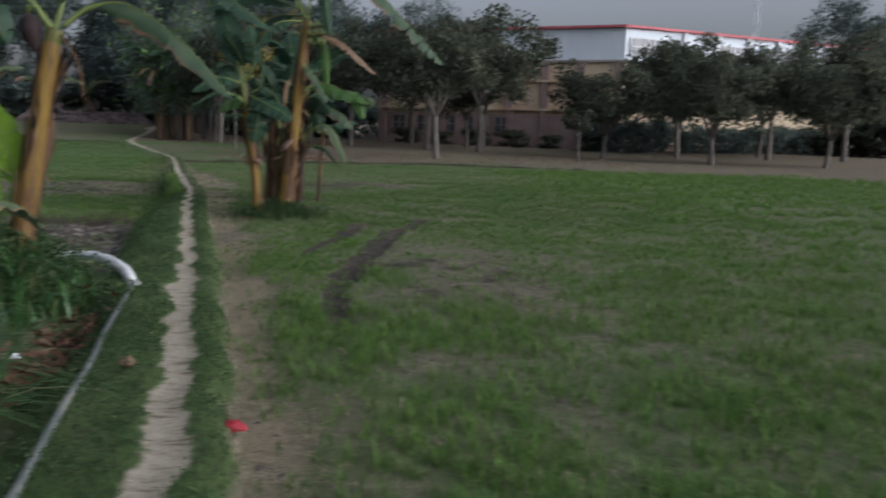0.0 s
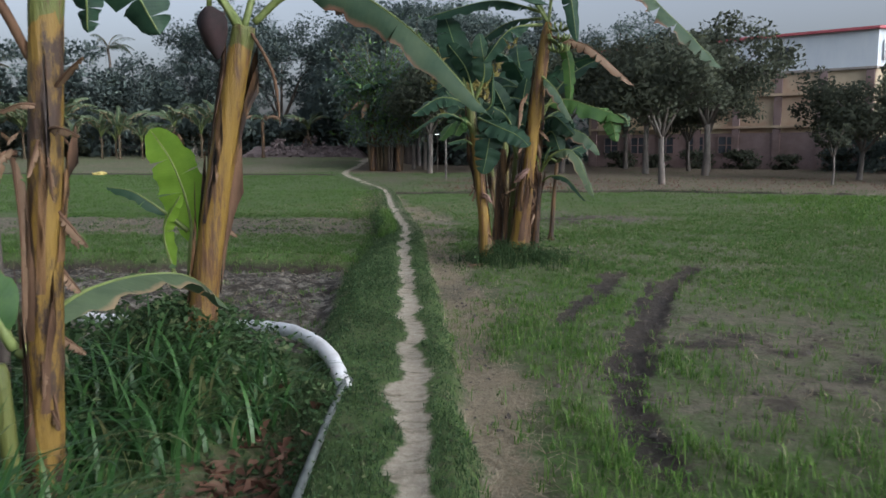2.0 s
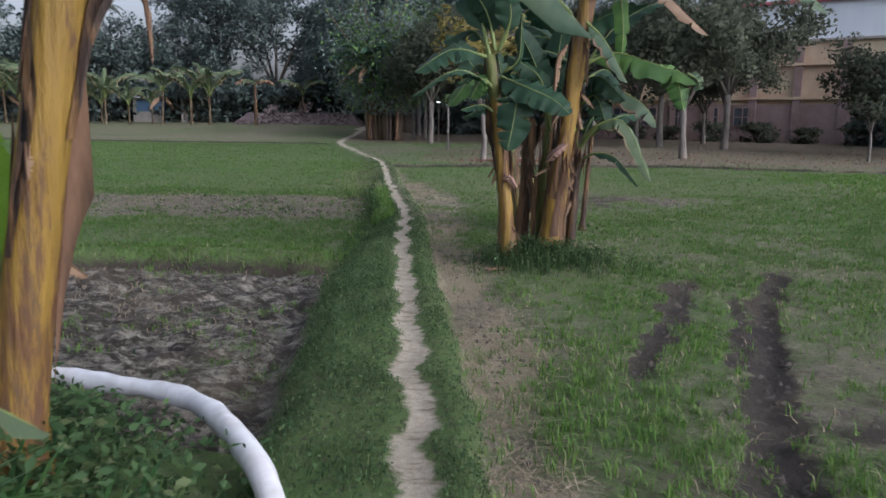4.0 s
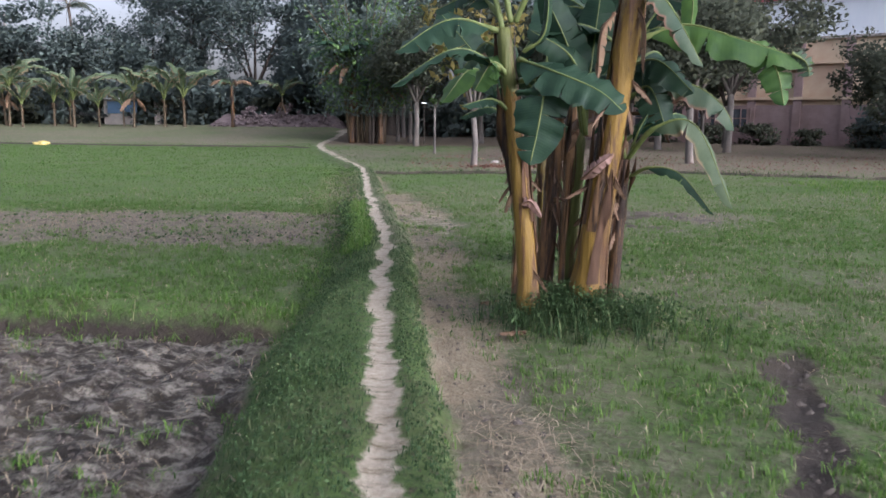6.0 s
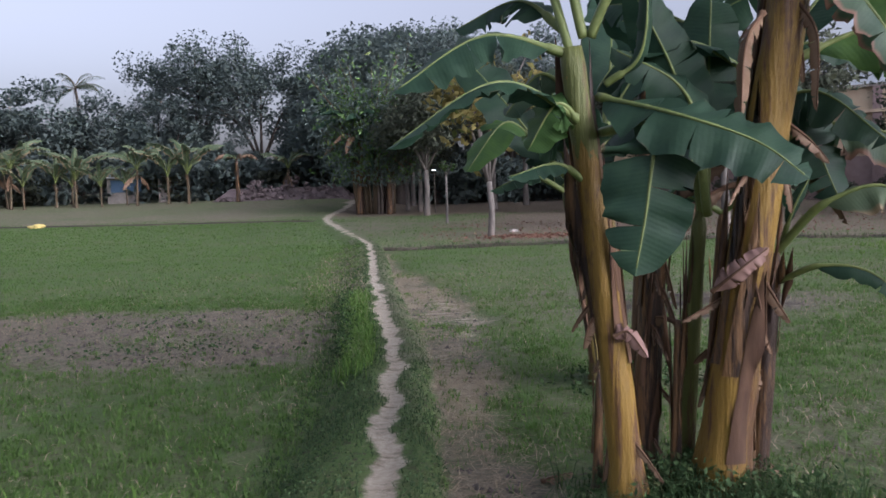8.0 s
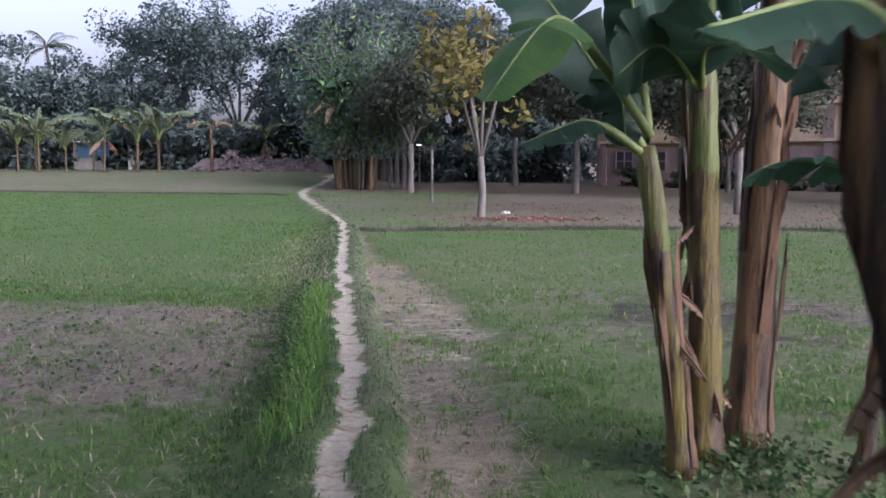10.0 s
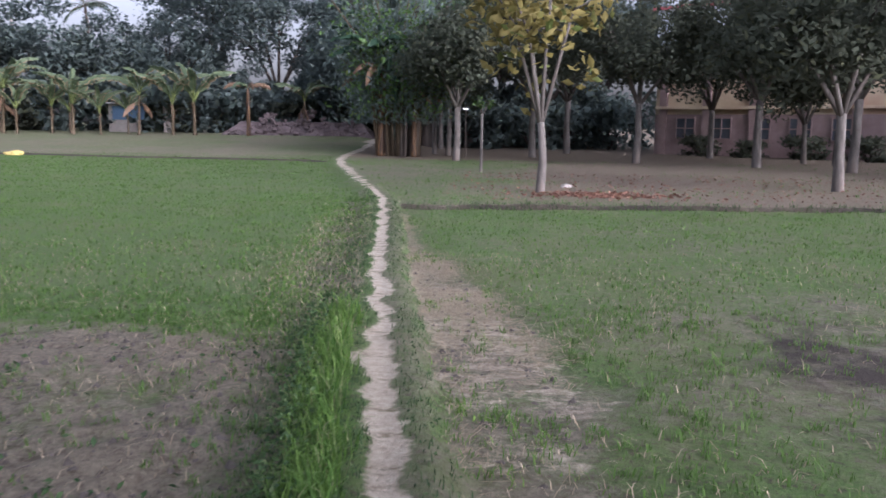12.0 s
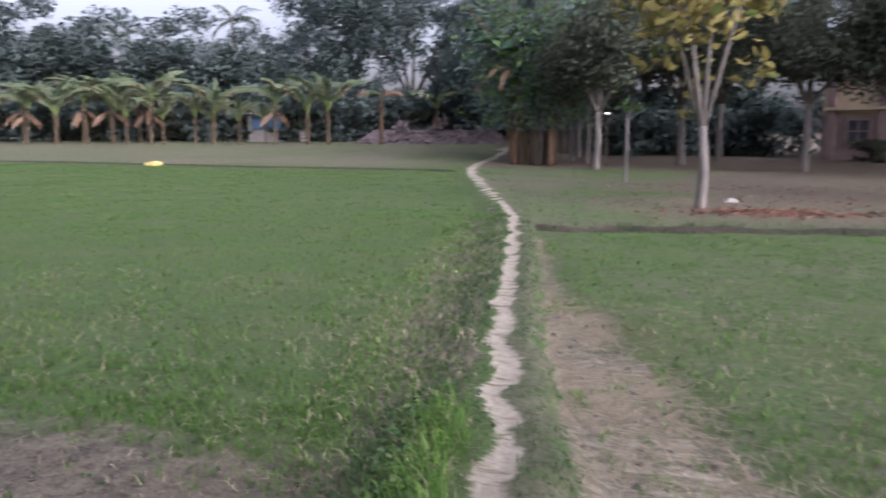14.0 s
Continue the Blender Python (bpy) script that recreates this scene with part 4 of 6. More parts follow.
    frond(a, [(0.84, 13.28, 1.81), (0.48, 13.04, 1.96), (0.04, 12.90, 1.70)], 0.11, (0, 0.1, 1), 0.3, 0.15, 0.3, LB)
    frond(a, [(0.85, 13.28, 1.77), (0.73, 13.19, 1.88), (0.60, 13.19, 1.69)], 0.14, (-0.3, -0.6, 0.6), 0.3, 0.2, 0.3, M_BLEAF_M)
    frond(a, [(0.84, 13.38, 1.90), (0.68, 13.47, 2.04), (0.51, 13.47, 1.86)], 0.13, (-0.3, -0.5, 0.7), 0.3, 0.2, 0.3, LT)
    frond(a, [(0.86, 13.28, 1.54), (0.72, 13.19, 1.63), (0.51, 13.09, 1.58)], 0.07, (0, -0.3, 1), 0.4, 0.35, 0.1, LB)
    frond(a, [(0.85, 13.28, 2.16), (0.75, 13.28, 2.54), (0.51, 13.28, 2.87)], 0.16, (-0.6, -0.6, 0.4), 0.2, 0.25, 0.2, LB)
    frond(a, [(0.88, 13.28, 2.16), (0.99, 13.19, 2.49), (0.93, 13.09, 2.97)], 0.16, (0.4, -0.8, 0.2), 0.2, 0.3, 0.2, LB)
    frond(a, [(0.78, 13.38, 2.21), (0.59, 13.57, 2.39), (0.29, 13.66, 2.29)], 0.15, (0, -0.5, 1), 0.3, 0.2, 0.3, LB)
    frond(a, [(0.91, 13.28, 1.91), (1.14, 12.90, 1.80), (1.40, 12.76, 1.68), (1.56, 12.69, 1.54)], 0.17, (0, -0.75, 0.7), 0.2, 0.06, 0.15, LB)
    frond(a, [(0.92, 13.28, 1.76), (1.06, 12.95, 1.76), (1.04, 12.88, 1.50), (0.98, 12.85, 1.19)], 0.2, (-0.1, -1, 0.15), 0.12, 0.22, 0.45, LB)
    frond(a, [(0.94, 13.28, 1.96), (1.08, 13.19, 2.09), (1.10, 13.14, 2.51)], 0.08, (0, -1, 0), 0.9, 0.2, 0.1, LB)
    frond(a, [(0.95, 13.21, 0.89), (1.01, 13.19, 0.91), (1.09, 13.19, 0.80)], 0.05, (0, -0.9, 0.4), 0.5, 0.02, 0.6, M_BRACT_LEAF)
    banana("dead brown banana stem stripped of leaves", (1.15, 13.72), (1.24, 13.66, 1.5), 0.075, 0.055, M_STEM_D, [(60, 0.4, 0.05, -30, 70, 1.3, 0.9, LD)], 10, 12, g2, rags=9)
    b = banana("tall leaning banana plant with thick yellow stem", (1.45, 13.42), (1.80, 13.2, 3.1), 0.118, 0.074, M_STEM,
               [(165, 1.9, 0.28, 66, 50, 0.2, 0.4, LB), (90, 1.9, 0.28, 66, 50, 0.2, 0.4, LB), (220, 1.8, 0.27, 70, 45, 0.2, 0.4, LB)], 13, 13, g2, "fruit", rags=14)
    frond(b, [(1.54, 13.12, 2.20), (1.45, 13.05, 2.06), (1.43, 13.05, 1.73)], 0.07, (-0.3, -1, 0.1), 0.8, 0.05, 0.9, LD)
    frond(b, [(1.70, 13.20, 2.26), (1.75, 13.12, 2.10), (1.75, 13.12, 1.80)], 0.04, (0.3, -1, 0.1), 0.9, 0.05, 0.9, LD)
    frond(b, [(1.37, 13.24, 1.07), (1.46, 13.16, 1.17), (1.58, 13.16, 1.26)], 0.065, (0, -0.9, 0.4), 0.5, 0.02, 0.6, M_BRACT_LEAF)
    frond(b, [(1.70, 13.20, 2.45), (1.90, 13.10, 2.25), (2.12, 13.00, 1.84)], 0.12, (0.9, -0.3, 0.5), 0.75, 0.15, 0.4, LT)
    frond(b, [(1.72, 13.30, 2.03), (2.03, 13.25, 2.14), (2.38, 13.10, 2.03), (2.83, 13.00, 1.87)], 0.2, (0, -0.45, 1), 0.55, 0.12, 0.45, M_BLEAF_M)
    frond(b, [(1.79, 13.20, 3.60), (2.58, 13.20, 3.76), (3.32, 13.10, 3.12), (3.93, 13.00, 2.48)], 0.24, (0.1, -0.45, 1), 0.3, 0.12, 0.95, LT)
    frond(b, [(1.78, 13.20, 2.93), (2.31, 13.15, 2.79), (2.88, 13.10, 2.29)], 0.11, (0, -0.3, 1), 0.7, 0.15, 0.95, LD)
    frond(b, [(1.84, 13.25, 2.88), (2.04, 13.30, 2.73), (2.10, 13.30, 2.29), (2.07, 13.30, 1.93)], 0.09, (0.2, -1, 0.1), 0.4, 0.1, 0.5, M_BLEAF_M)
    frond(b, [(1.76, 13.20, 3.45), (2.01, 13.00, 3.52), (2.14, 12.90, 2.81)], 0.13, (0.3, -1, 0.2), 0.4, 0.2, 0.5, LB)
    frond(b, [(1.73, 13.25, 3.08), (1.31, 13.10, 3.00), (0.97, 13.00, 2.58)], 0.15, (-0.2, -0.6, 0.8), 0.3, 0.2, 0.4, LB)
    frond(b, [(1.73, 13.40, 3.26), (1.07, 13.60, 3.45), (0.14, 13.70, 3.25)], 0.18, (0, -0.5, 1), 0.3, 0.15, 0.4, LB)
    frond(b, [(1.73, 13.40, 3.18), (1.23, 13.70, 3.15), (0.49, 13.80, 2.62)], 0.16, (0, -0.5, 1), 0.3, 0.15, 0.4, LB)
    frond(b, [(2.43, 13.10, 2.02), (2.59, 13.02, 1.84), (2.66, 13.00, 1.59)], 0.13, (0.1, -1, 0.1), 0.3, 0.02, 0.4, M_BLEAF_M)
    frond(b, [(2.69, 13.02, 1.93), (2.77, 12.98, 1.87), (2.80, 12.98, 1.78)], 0.1, (0.1, -1, 0.1), 0.4, 0.02, 0.6, LT)
    h = banana("banana plant with brown stem and side-hanging leaves", (1.62, 13.92), (1.76, 13.8, 1.95), 0.06, 0.048, M_STEM_D,
               [(15, 1.3, 0.2, 66, 60, 0.3, 0.4, LB), (120, 1.2, 0.2, 60, 60, 0.4, 0.4, LB), (200, 1.1, 0.2, 50, 120, 0.3, 0.4, LB), (165, 1.0, 0.2, 40, 120, 0.4, 0.5, LB, 0.2), (230, 0.9, 0.18, 50, 130, 0.4, 0.5, LB, 0.3),
                (60, 1.2, 0.2, 40, 110, 0.4, 0.5, LB, 0.1), (-20, 1.0, 0.18, 20, 100, 0.6, 0.6, LT, 0.2), (185, 0.8, 0.08, -10, 70, 1.0, 0.9, LD, 0.4), (270, 0.7, 0.07, 0, 85, 1.0, 0.9, LD, 0.5), (140, 0.7, 0.07, 0, 85, 1.0, 0.9, LD, 0.3)], 8, 14, g2)
    frond(h, [(1.74, 13.75, 1.88), (1.93, 13.55, 1.92), (2.17, 13.40, 1.68)], 0.16, (0, -0.7, 0.7), 0.3, 0.15, 0.4, LB)
    frond(h, [(1.76, 13.75, 1.65), (1.89, 13.60, 1.73), (2.00, 13.50, 1.44)], 0.18, (0.1, -1, 0.2), 0.3, 0.15, 0.4, LB)
    frond(h, [(1.77, 13.75, 1.54), (1.96, 13.60, 1.52), (2.04, 13.50, 1.32)], 0.05, (0, -0.6, 0.6), 0.9, 0.2, 0.8, LD)
    frond(h, [(1.75, 13.80, 2.03), (1.97, 13.80, 2.18), (2.34, 13.80, 2.07)], 0.13, (0, -0.3, 1), 0.4, 0.2, 0.4, LB)
    frond(h, [(1.73, 13.80, 1.93), (1.54, 13.90, 2.15), (1.24, 13.90, 2.15)], 0.14, (0, -0.6, 0.8), 0.3, 0.2, 0.4, LB)
    frond(h, [(1.74, 13.90, 2.02), (1.46, 14.00, 2.33), (1.12, 14.10, 2.38)], 0.16, (0, -0.5, 0.8), 0.3, 0.2, 0.4, LB)
    d = banana("young banana plant with two low arching leaves", (1.67, 13.62), (1.73, 13.53, 1.2), 0.06, 0.036, M_STEM_D, [], 5, 15, g2, rags=8)
    frond(d, [(1.74, 13.55, 1.20), (1.90, 13.35, 1.44), (2.16, 13.25, 1.45), (2.42, 13.15, 0.87)], 0.12, (0.2, -0.6, 0.8), 0.45, 0.3, 0.12, M_BLEAF_F)
    frond(d, [(1.75, 13.55, 1.06), (1.88, 13.40, 1.15), (2.08, 13.30, 1.11), (2.32, 13.25, 0.82)], 0.06, (0, -0.4, 1), 0.7, 0.3, 0.3, LB)
    frond(d, [(1.75, 13.55, 1.20), (1.80, 13.50, 1.40), (1.87, 13.50, 1.54)], 0.035, (0, -1, 0.2), 0.5, 0.3, 0.1, LB)
    frond(d, [(1.73, 13.55, 1.18), (1.68, 13.50, 1.38), (1.59, 13.50, 1.52)], 0.03, (0, -1, 0.2), 0.5, 0.3, 0.1, LY)
    g = banana("slim green banana stem rising among the old ones", (1.33, 13.6), (1.4, 13.55, 1.4), 0.046, 0.034, M_STEM_G, [(80, 1.2, 0.18, 80, 25, 0.1, 0.1, LB)], 4, 16, g2)
    frond(g, [(1.41, 13.55, 1.38), (1.29, 13.45, 1.94), (1.07, 13.40, 2.40)], 0.15, (-0.3, -0.9, 0.2), 0.3, 0.3, 0.2, LB)
    frond(g, [(1.42, 13.50, 1.38), (1.30, 13.35, 1.90), (0.97, 13.30, 2.12)], 0.13, (-0.2, -0.6, 0.7), 0.4, 0.3, 0.2, LB)
    frond(g, [(1.42, 13.55, 1.42), (1.44, 13.50, 1.70), (1.64, 13.60, 1.91)], 0.1, (0, -0.8, 0.5), 0.4, 0.3, 0.2, LB)
    for x, y, h0, k in ((0.92, 13.62, 0.62, 17), (1.27, 13.5, 0.9, 18), (1.58, 13.42, 0.8, 19)):
        banana("thin dead banana sucker among the stems", (x, y), (x + 0.02, y + 0.02, h0), 0.028, 0.018, M_STEM_D, [(k * 47, 0.3, 0.04, 20, 90, 1.2, 0.8, LD)], 4, k, g2)
    # stool by the path, rear stems
    g3 = "rear stems of the banana stool"
    r1 = banana("banana plant with slim green-yellow stem", (1.19, 15.65), (0.98, 15.65, 1.5), 0.06, 0.045, M_STEM_O,
                [(120, 1.4, 0.22, 76, 30, 0.1, 0.1, LB)], 4, 21, g3, green_top=0.35, rags=6)
    frond(r1, [(0.95, 15.60, 1.48), (0.80, 15.50, 1.57), (0.67, 15.40, 1.60), (0.42, 15.30, 1.50)], 0.1, (0, -0.3, 1), 0.35, 0.42, 0.1, LB)
    frond(r1, [(0.99, 15.60, 1.55), (0.74, 15.35, 1.82), (0.53, 15.10, 1.95), (0.28, 14.80, 1.63)], 0.17, (-0.3, -0.6, 0.6), 0.25, 0.45, 0.15, M_BLEAF_M)
    frond(r1, [(0.98, 15.70, 1.76), (0.85, 15.70, 1.80), (0.68, 15.70, 1.70)], 0.12, (0, -0.5, 0.8), 0.3, 0.2, 0.3, LB)
    frond(r1, [(0.98, 15.65, 1.74), (0.87, 15.60, 1.79), (0.89, 15.60, 1.50)], 0.16, (0, -1, 0.2), 0.25, 0.15, 0.2, LB)
    frond(r1, [(0.99, 15.65, 1.58), (0.92, 15.60, 1.95), (0.85, 15.50, 2.31)], 0.14, (0, -1, 0.2), 0.4, 0.35, 0.2, LB)
    r2 = banana("banana plant with yellow stem and drooping crown", (1.315, 15.75), (1.235, 15.75, 1.85), 0.08, 0.064, M_STEM_O,
                [(20, 1.4, 0.25, 66, 50, 0.2, 0.2, LB), (100, 1.7, 0.25, 70, 40, 0.1, 0.2, LB)], 5, 22, g3, green_top=0.3, rags=9)
    frond(r2, [(1.22, 15.70, 1.76), (1.14, 15.30, 1.88), (1.25, 14.90, 1.79)], 0.3, (0, -0.75, -0.5), 0.15, 0.12, 0.15, LB)
    frond(r2, [(1.21, 15.70, 1.76), (0.96, 15.30, 1.88), (0.75, 15.10, 1.74)], 0.2, (0, -0.75, -0.4), 0.15, 0.12, 0.15, LB)
    banana("old banana plant with reddish brown stem", (1.57, 15.95), (1.63, 15.97, 2.3), 0.1, 0.078, M_STEM_D,
           [(-20, 1.4, 0.25, 60, 60, 0.3, 0.3, LB), (230, 1.3, 0.25, 60, 60, 0.3, 0.3, LB), (80, 1.6, 0.25, 66, 50, 0.1, 0.2, LB)], 10, 23, g3, rags=8)
    banana("young leaning banana stem with small leaves", (2.02, 15.72), (2.1, 15.7, 1.3), 0.04, 0.03, M_STEM_D,
           [(30, 0.8, 0.15, 50, 70, 0.2, 0.1, LB), (190, 0.8, 0.15, 40, 80, 0.2, 0.1, LB), (-70, 0.8, 0.16, 45, 80, 0.3, 0.1, LB)], 3, 24, g3)


build_bananas()


# ---- trees ----
def soft_normals(me, centre):
    """Turns the leaves' shading outwards from the crown's centre, as the mass of a crown takes the light."""
    co = np.zeros(len(me.vertices) * 3, dtype=np.float32)
    me.vertices.foreach_get("co", co)
    d = co.reshape(-1, 3) - centre
    d /= np.linalg.norm(d, axis=1)[:, None] + 1e-6
    d += np.random.default_rng(1).normal(0, 0.15, d.shape)
    d /= np.linalg.norm(d, axis=1)[:, None]
    me.normals_split_custom_set_from_vertices(d.astype(float).tolist())


def tree(name, label, seed, height, trunk_h, r, crown_r, n_leaf, size, leaf_mat, bark, spread=1.0, squash=0.75, gap=0.0, group="", fork=5, lean=0.1, sink=0.0):
    """Trunk, forking limbs and a crown of many single leaves gathered in clumps."""
    rng, rn = random.Random(seed), np.random.default_rng(seed)
    ob = thing(name, label, "tree", group)
    g = Geo()
    top = Vector((rng.uniform(-lean, lean), rng.uniform(-lean, lean), trunk_h))
    pts = [Vector((0, 0, -0.1)), Vector((0, 0, 0.08)), top * 0.5 + Vector((rng.uniform(-1, 1) * lean * 0.5, 0, 0)), top]
    g.tube(pts, [r * 1.5, r * 1.12, r * 0.9, r * 0.8], 9, 0, True, 0.12)
    ends = []
    ch = height - trunk_h
    for i in range(fork):
        a = 2 * math.pi * (i + rng.uniform(-0.3, 0.3)) / fork
        reach = crown_r * rng.uniform(0.45, 0.85) * (0.35 if i == fork - 1 else 1)
        e = top + Vector((math.cos(a) * reach, math.sin(a) * reach, ch * rng.uniform(0.35, 0.75)))
        mid = top.lerp(e, 0.5) + Vector((0, 0, ch * 0.1))
        g.tube([top - Vector((0, 0, 0.1)), mid, e], [r * 0.55, r * 0.36, r * 0.12], 6)
        ends += [e, mid]
        for k in range(3):
            b = a + rng.uniform(-1.3, 1.3)
            f = mid + Vector((math.cos(b), math.sin(b), rng.uniform(-0.1, 0.8))) * crown_r * rng.uniform(0.3, 0.55)
            g.tube([mid, mid.lerp(f, 0.5) + Vector((0, 0, 0.1)), f], [r * 0.26, r * 0.16, r * 0.05], 5)
            ends.append(f)
    part("trunk", g, [bark], ob)
    cz = trunk_h + ch * (0.5 - sink)
    clumps = [np.array(e) for e in ends]
    while len(clumps) < int(34 * spread):
        u = rn.normal(size=3)
        u /= np.linalg.norm(u)
        if u[2] < -0.75:
            continue
        c = np.array((0, 0, cz)) + u * np.array((crown_r, crown_r, ch * 0.5)) * rng.uniform(0.45, 0.98)
        if gap and noise.noise(Vector(c) * (1.3 / crown_r) + Vector((seed, 0, 0))) < gap - 0.5:
            continue
        clumps.append(c)
    per = n_leaf // len(clumps)
    pos = []
    for c in clumps:
        cr = crown_r * rng.uniform(0.16, 0.34)
        q = rn.normal(size=(per, 3))
        q *= 0.52 * cr * np.minimum(1, 1.9 / np.linalg.norm(q, axis=1))[:, None]
        q[:, 2] *= squash
        pos.append(q + c)
    pos = np.concatenate(pos)
    pos = pos[pos[:, 2] > trunk_h * 0.62]
    me = fast_mesh("crown", *leaf_quads(rn, pos, rn.uniform(0.6, 1.25, len(pos)) * size, 0.7, 0.5), leaf_mat, True)
    soft_normals(me, np.array((0, 0, cz - 0.9 * ch)))
    part("crown", me, [], ob)
    return ob


def place(ob, x, y, turn=0.0, scale=1.0, z=None):
    ob.matrix_basis = Matrix.Translation((x, y, ground_z(x, y) - 0.03 if z is None else z)) @ Matrix.Rotation(radians(turn), 4, "Z") @ Matrix.Scale(scale, 4)
    return ob


def again(ob, x, y, turn=0.0, scale=1.0, z=None):
    m = Matrix.Translation((x, y, ground_z(x, y) - 0.03 if z is None else z)) @ Matrix.Rotation(radians(turn), 4, "Z") @ Matrix.Scale(scale / ob.scale[0], 4)
    return copy_thing(ob, m)


def build_orchard():
    gr = "orchard trees"
    lab = "orchard tree with pale trunk and dark dense crown"
    a = place(tree("orchard_tree", lab, 31, 6.3, 1.9, 0.13, 3.0, 8500, 0.22, M_MANGO, M_BARK, 1.5, group=gr), 7.5, 34.6)
    b = place(tree("orchard_tree", lab, 32, 5.4, 1.3, 0.13, 3.0, 8500, 0.22, M_MANGO, M_BARK, 1.5, group=gr), 20.5, 34.5)
    c = place(tree("orchard_tree", lab, 33, 7.0, 2.3, 0.15, 3.3, 9500, 0.23, M_MANGO, M_BARK, 1.3, group=gr), -3.0, 48.6)
    d = place(tree("orchard_tree", lab, 34, 7.4, 2.5, 0.16, 3.5, 9500, 0.23, M_MANGO, M_BARK, 1.4, group=gr), 4.6, 48.6)
    again(b, 25.8, 33.6, 80, 1.05), again(b, 24, 45, 10, 1.25), again(a, 30, 46, 60, 1.1), again(b, 36, 46, 200, 1.2), again(b, 16.9, 39, 100, 0.95)
    spots = [(12.4, 51.6), (9.3, 56), (2.3, 60), (-4.9, 57), (22, 41), (27.5, 41), (33, 42), (0.3, 54), (-5.5, 66), (11.5, 44), (13, 49.5), (9, 46.8),
             (-8.5, 63), (-10.5, 70)]
    for i, (x, y) in enumerate(spots):
        again((a, c, d, b)[i % 3 if y > 45 else i % 4], x, y, i * 77, 0.95 + 0.3 * ((i * 7) % 5) / 5)
    place(tree("young_tree", "small thin tree in the orchard row", 35, 2.7, 1.1, 0.05, 0.8, 900, 0.16, M_MANGO, M_BARK, 0.6), 13.9, 34.3)
    place(tree("green_tree", "broad-leaved green tree at the orchard's edge", 38, 8.5, 2.4, 0.14, 2.6, 5000, 0.3, M_LEAFG, M_BARK, 1.2, group=""), -3.9, 54.5)
    place(tree("yellowing_tree", "slender forked tree with yellowing leaves", 36, 7.0, 1.6, 0.1, 1.7, 850, 0.3, M_YELLOW, M_BARK, 1.2, 1.2, 0.35, fork=6, sink=0.16), 0.28, 32.6)
    place(tree("sapling", "staked sapling with a tuft of fresh leaves", 37, 2.6, 1.9, 0.05, 0.4, 70, 0.2, M_BRIGHT, M_BARK, 0.4, fork=3, lean=0.02), -1.5, 40.5)


def build_woods():
    gr = "woodland trees"
    lab = "tall dark woodland tree with broken crown"
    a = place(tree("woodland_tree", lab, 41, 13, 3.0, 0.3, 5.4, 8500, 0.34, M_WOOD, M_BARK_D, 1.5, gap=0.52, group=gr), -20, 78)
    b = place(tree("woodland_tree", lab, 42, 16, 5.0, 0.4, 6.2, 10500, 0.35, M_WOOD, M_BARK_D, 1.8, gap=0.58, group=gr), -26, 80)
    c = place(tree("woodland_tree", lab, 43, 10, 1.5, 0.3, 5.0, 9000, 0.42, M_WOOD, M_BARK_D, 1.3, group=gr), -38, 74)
    rng = random.Random(5)
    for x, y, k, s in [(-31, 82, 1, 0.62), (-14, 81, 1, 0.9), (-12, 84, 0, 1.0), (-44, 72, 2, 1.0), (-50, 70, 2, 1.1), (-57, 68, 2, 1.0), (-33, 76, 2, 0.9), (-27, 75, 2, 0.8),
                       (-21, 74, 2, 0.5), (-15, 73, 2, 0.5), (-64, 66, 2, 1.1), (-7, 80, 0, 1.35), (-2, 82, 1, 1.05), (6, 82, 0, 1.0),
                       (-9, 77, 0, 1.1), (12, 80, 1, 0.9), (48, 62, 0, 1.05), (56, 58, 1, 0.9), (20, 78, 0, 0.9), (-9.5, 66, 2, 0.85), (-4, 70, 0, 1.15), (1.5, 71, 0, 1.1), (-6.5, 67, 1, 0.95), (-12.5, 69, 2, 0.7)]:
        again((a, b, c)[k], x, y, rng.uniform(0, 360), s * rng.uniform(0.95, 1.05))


build_orchard()
build_woods()


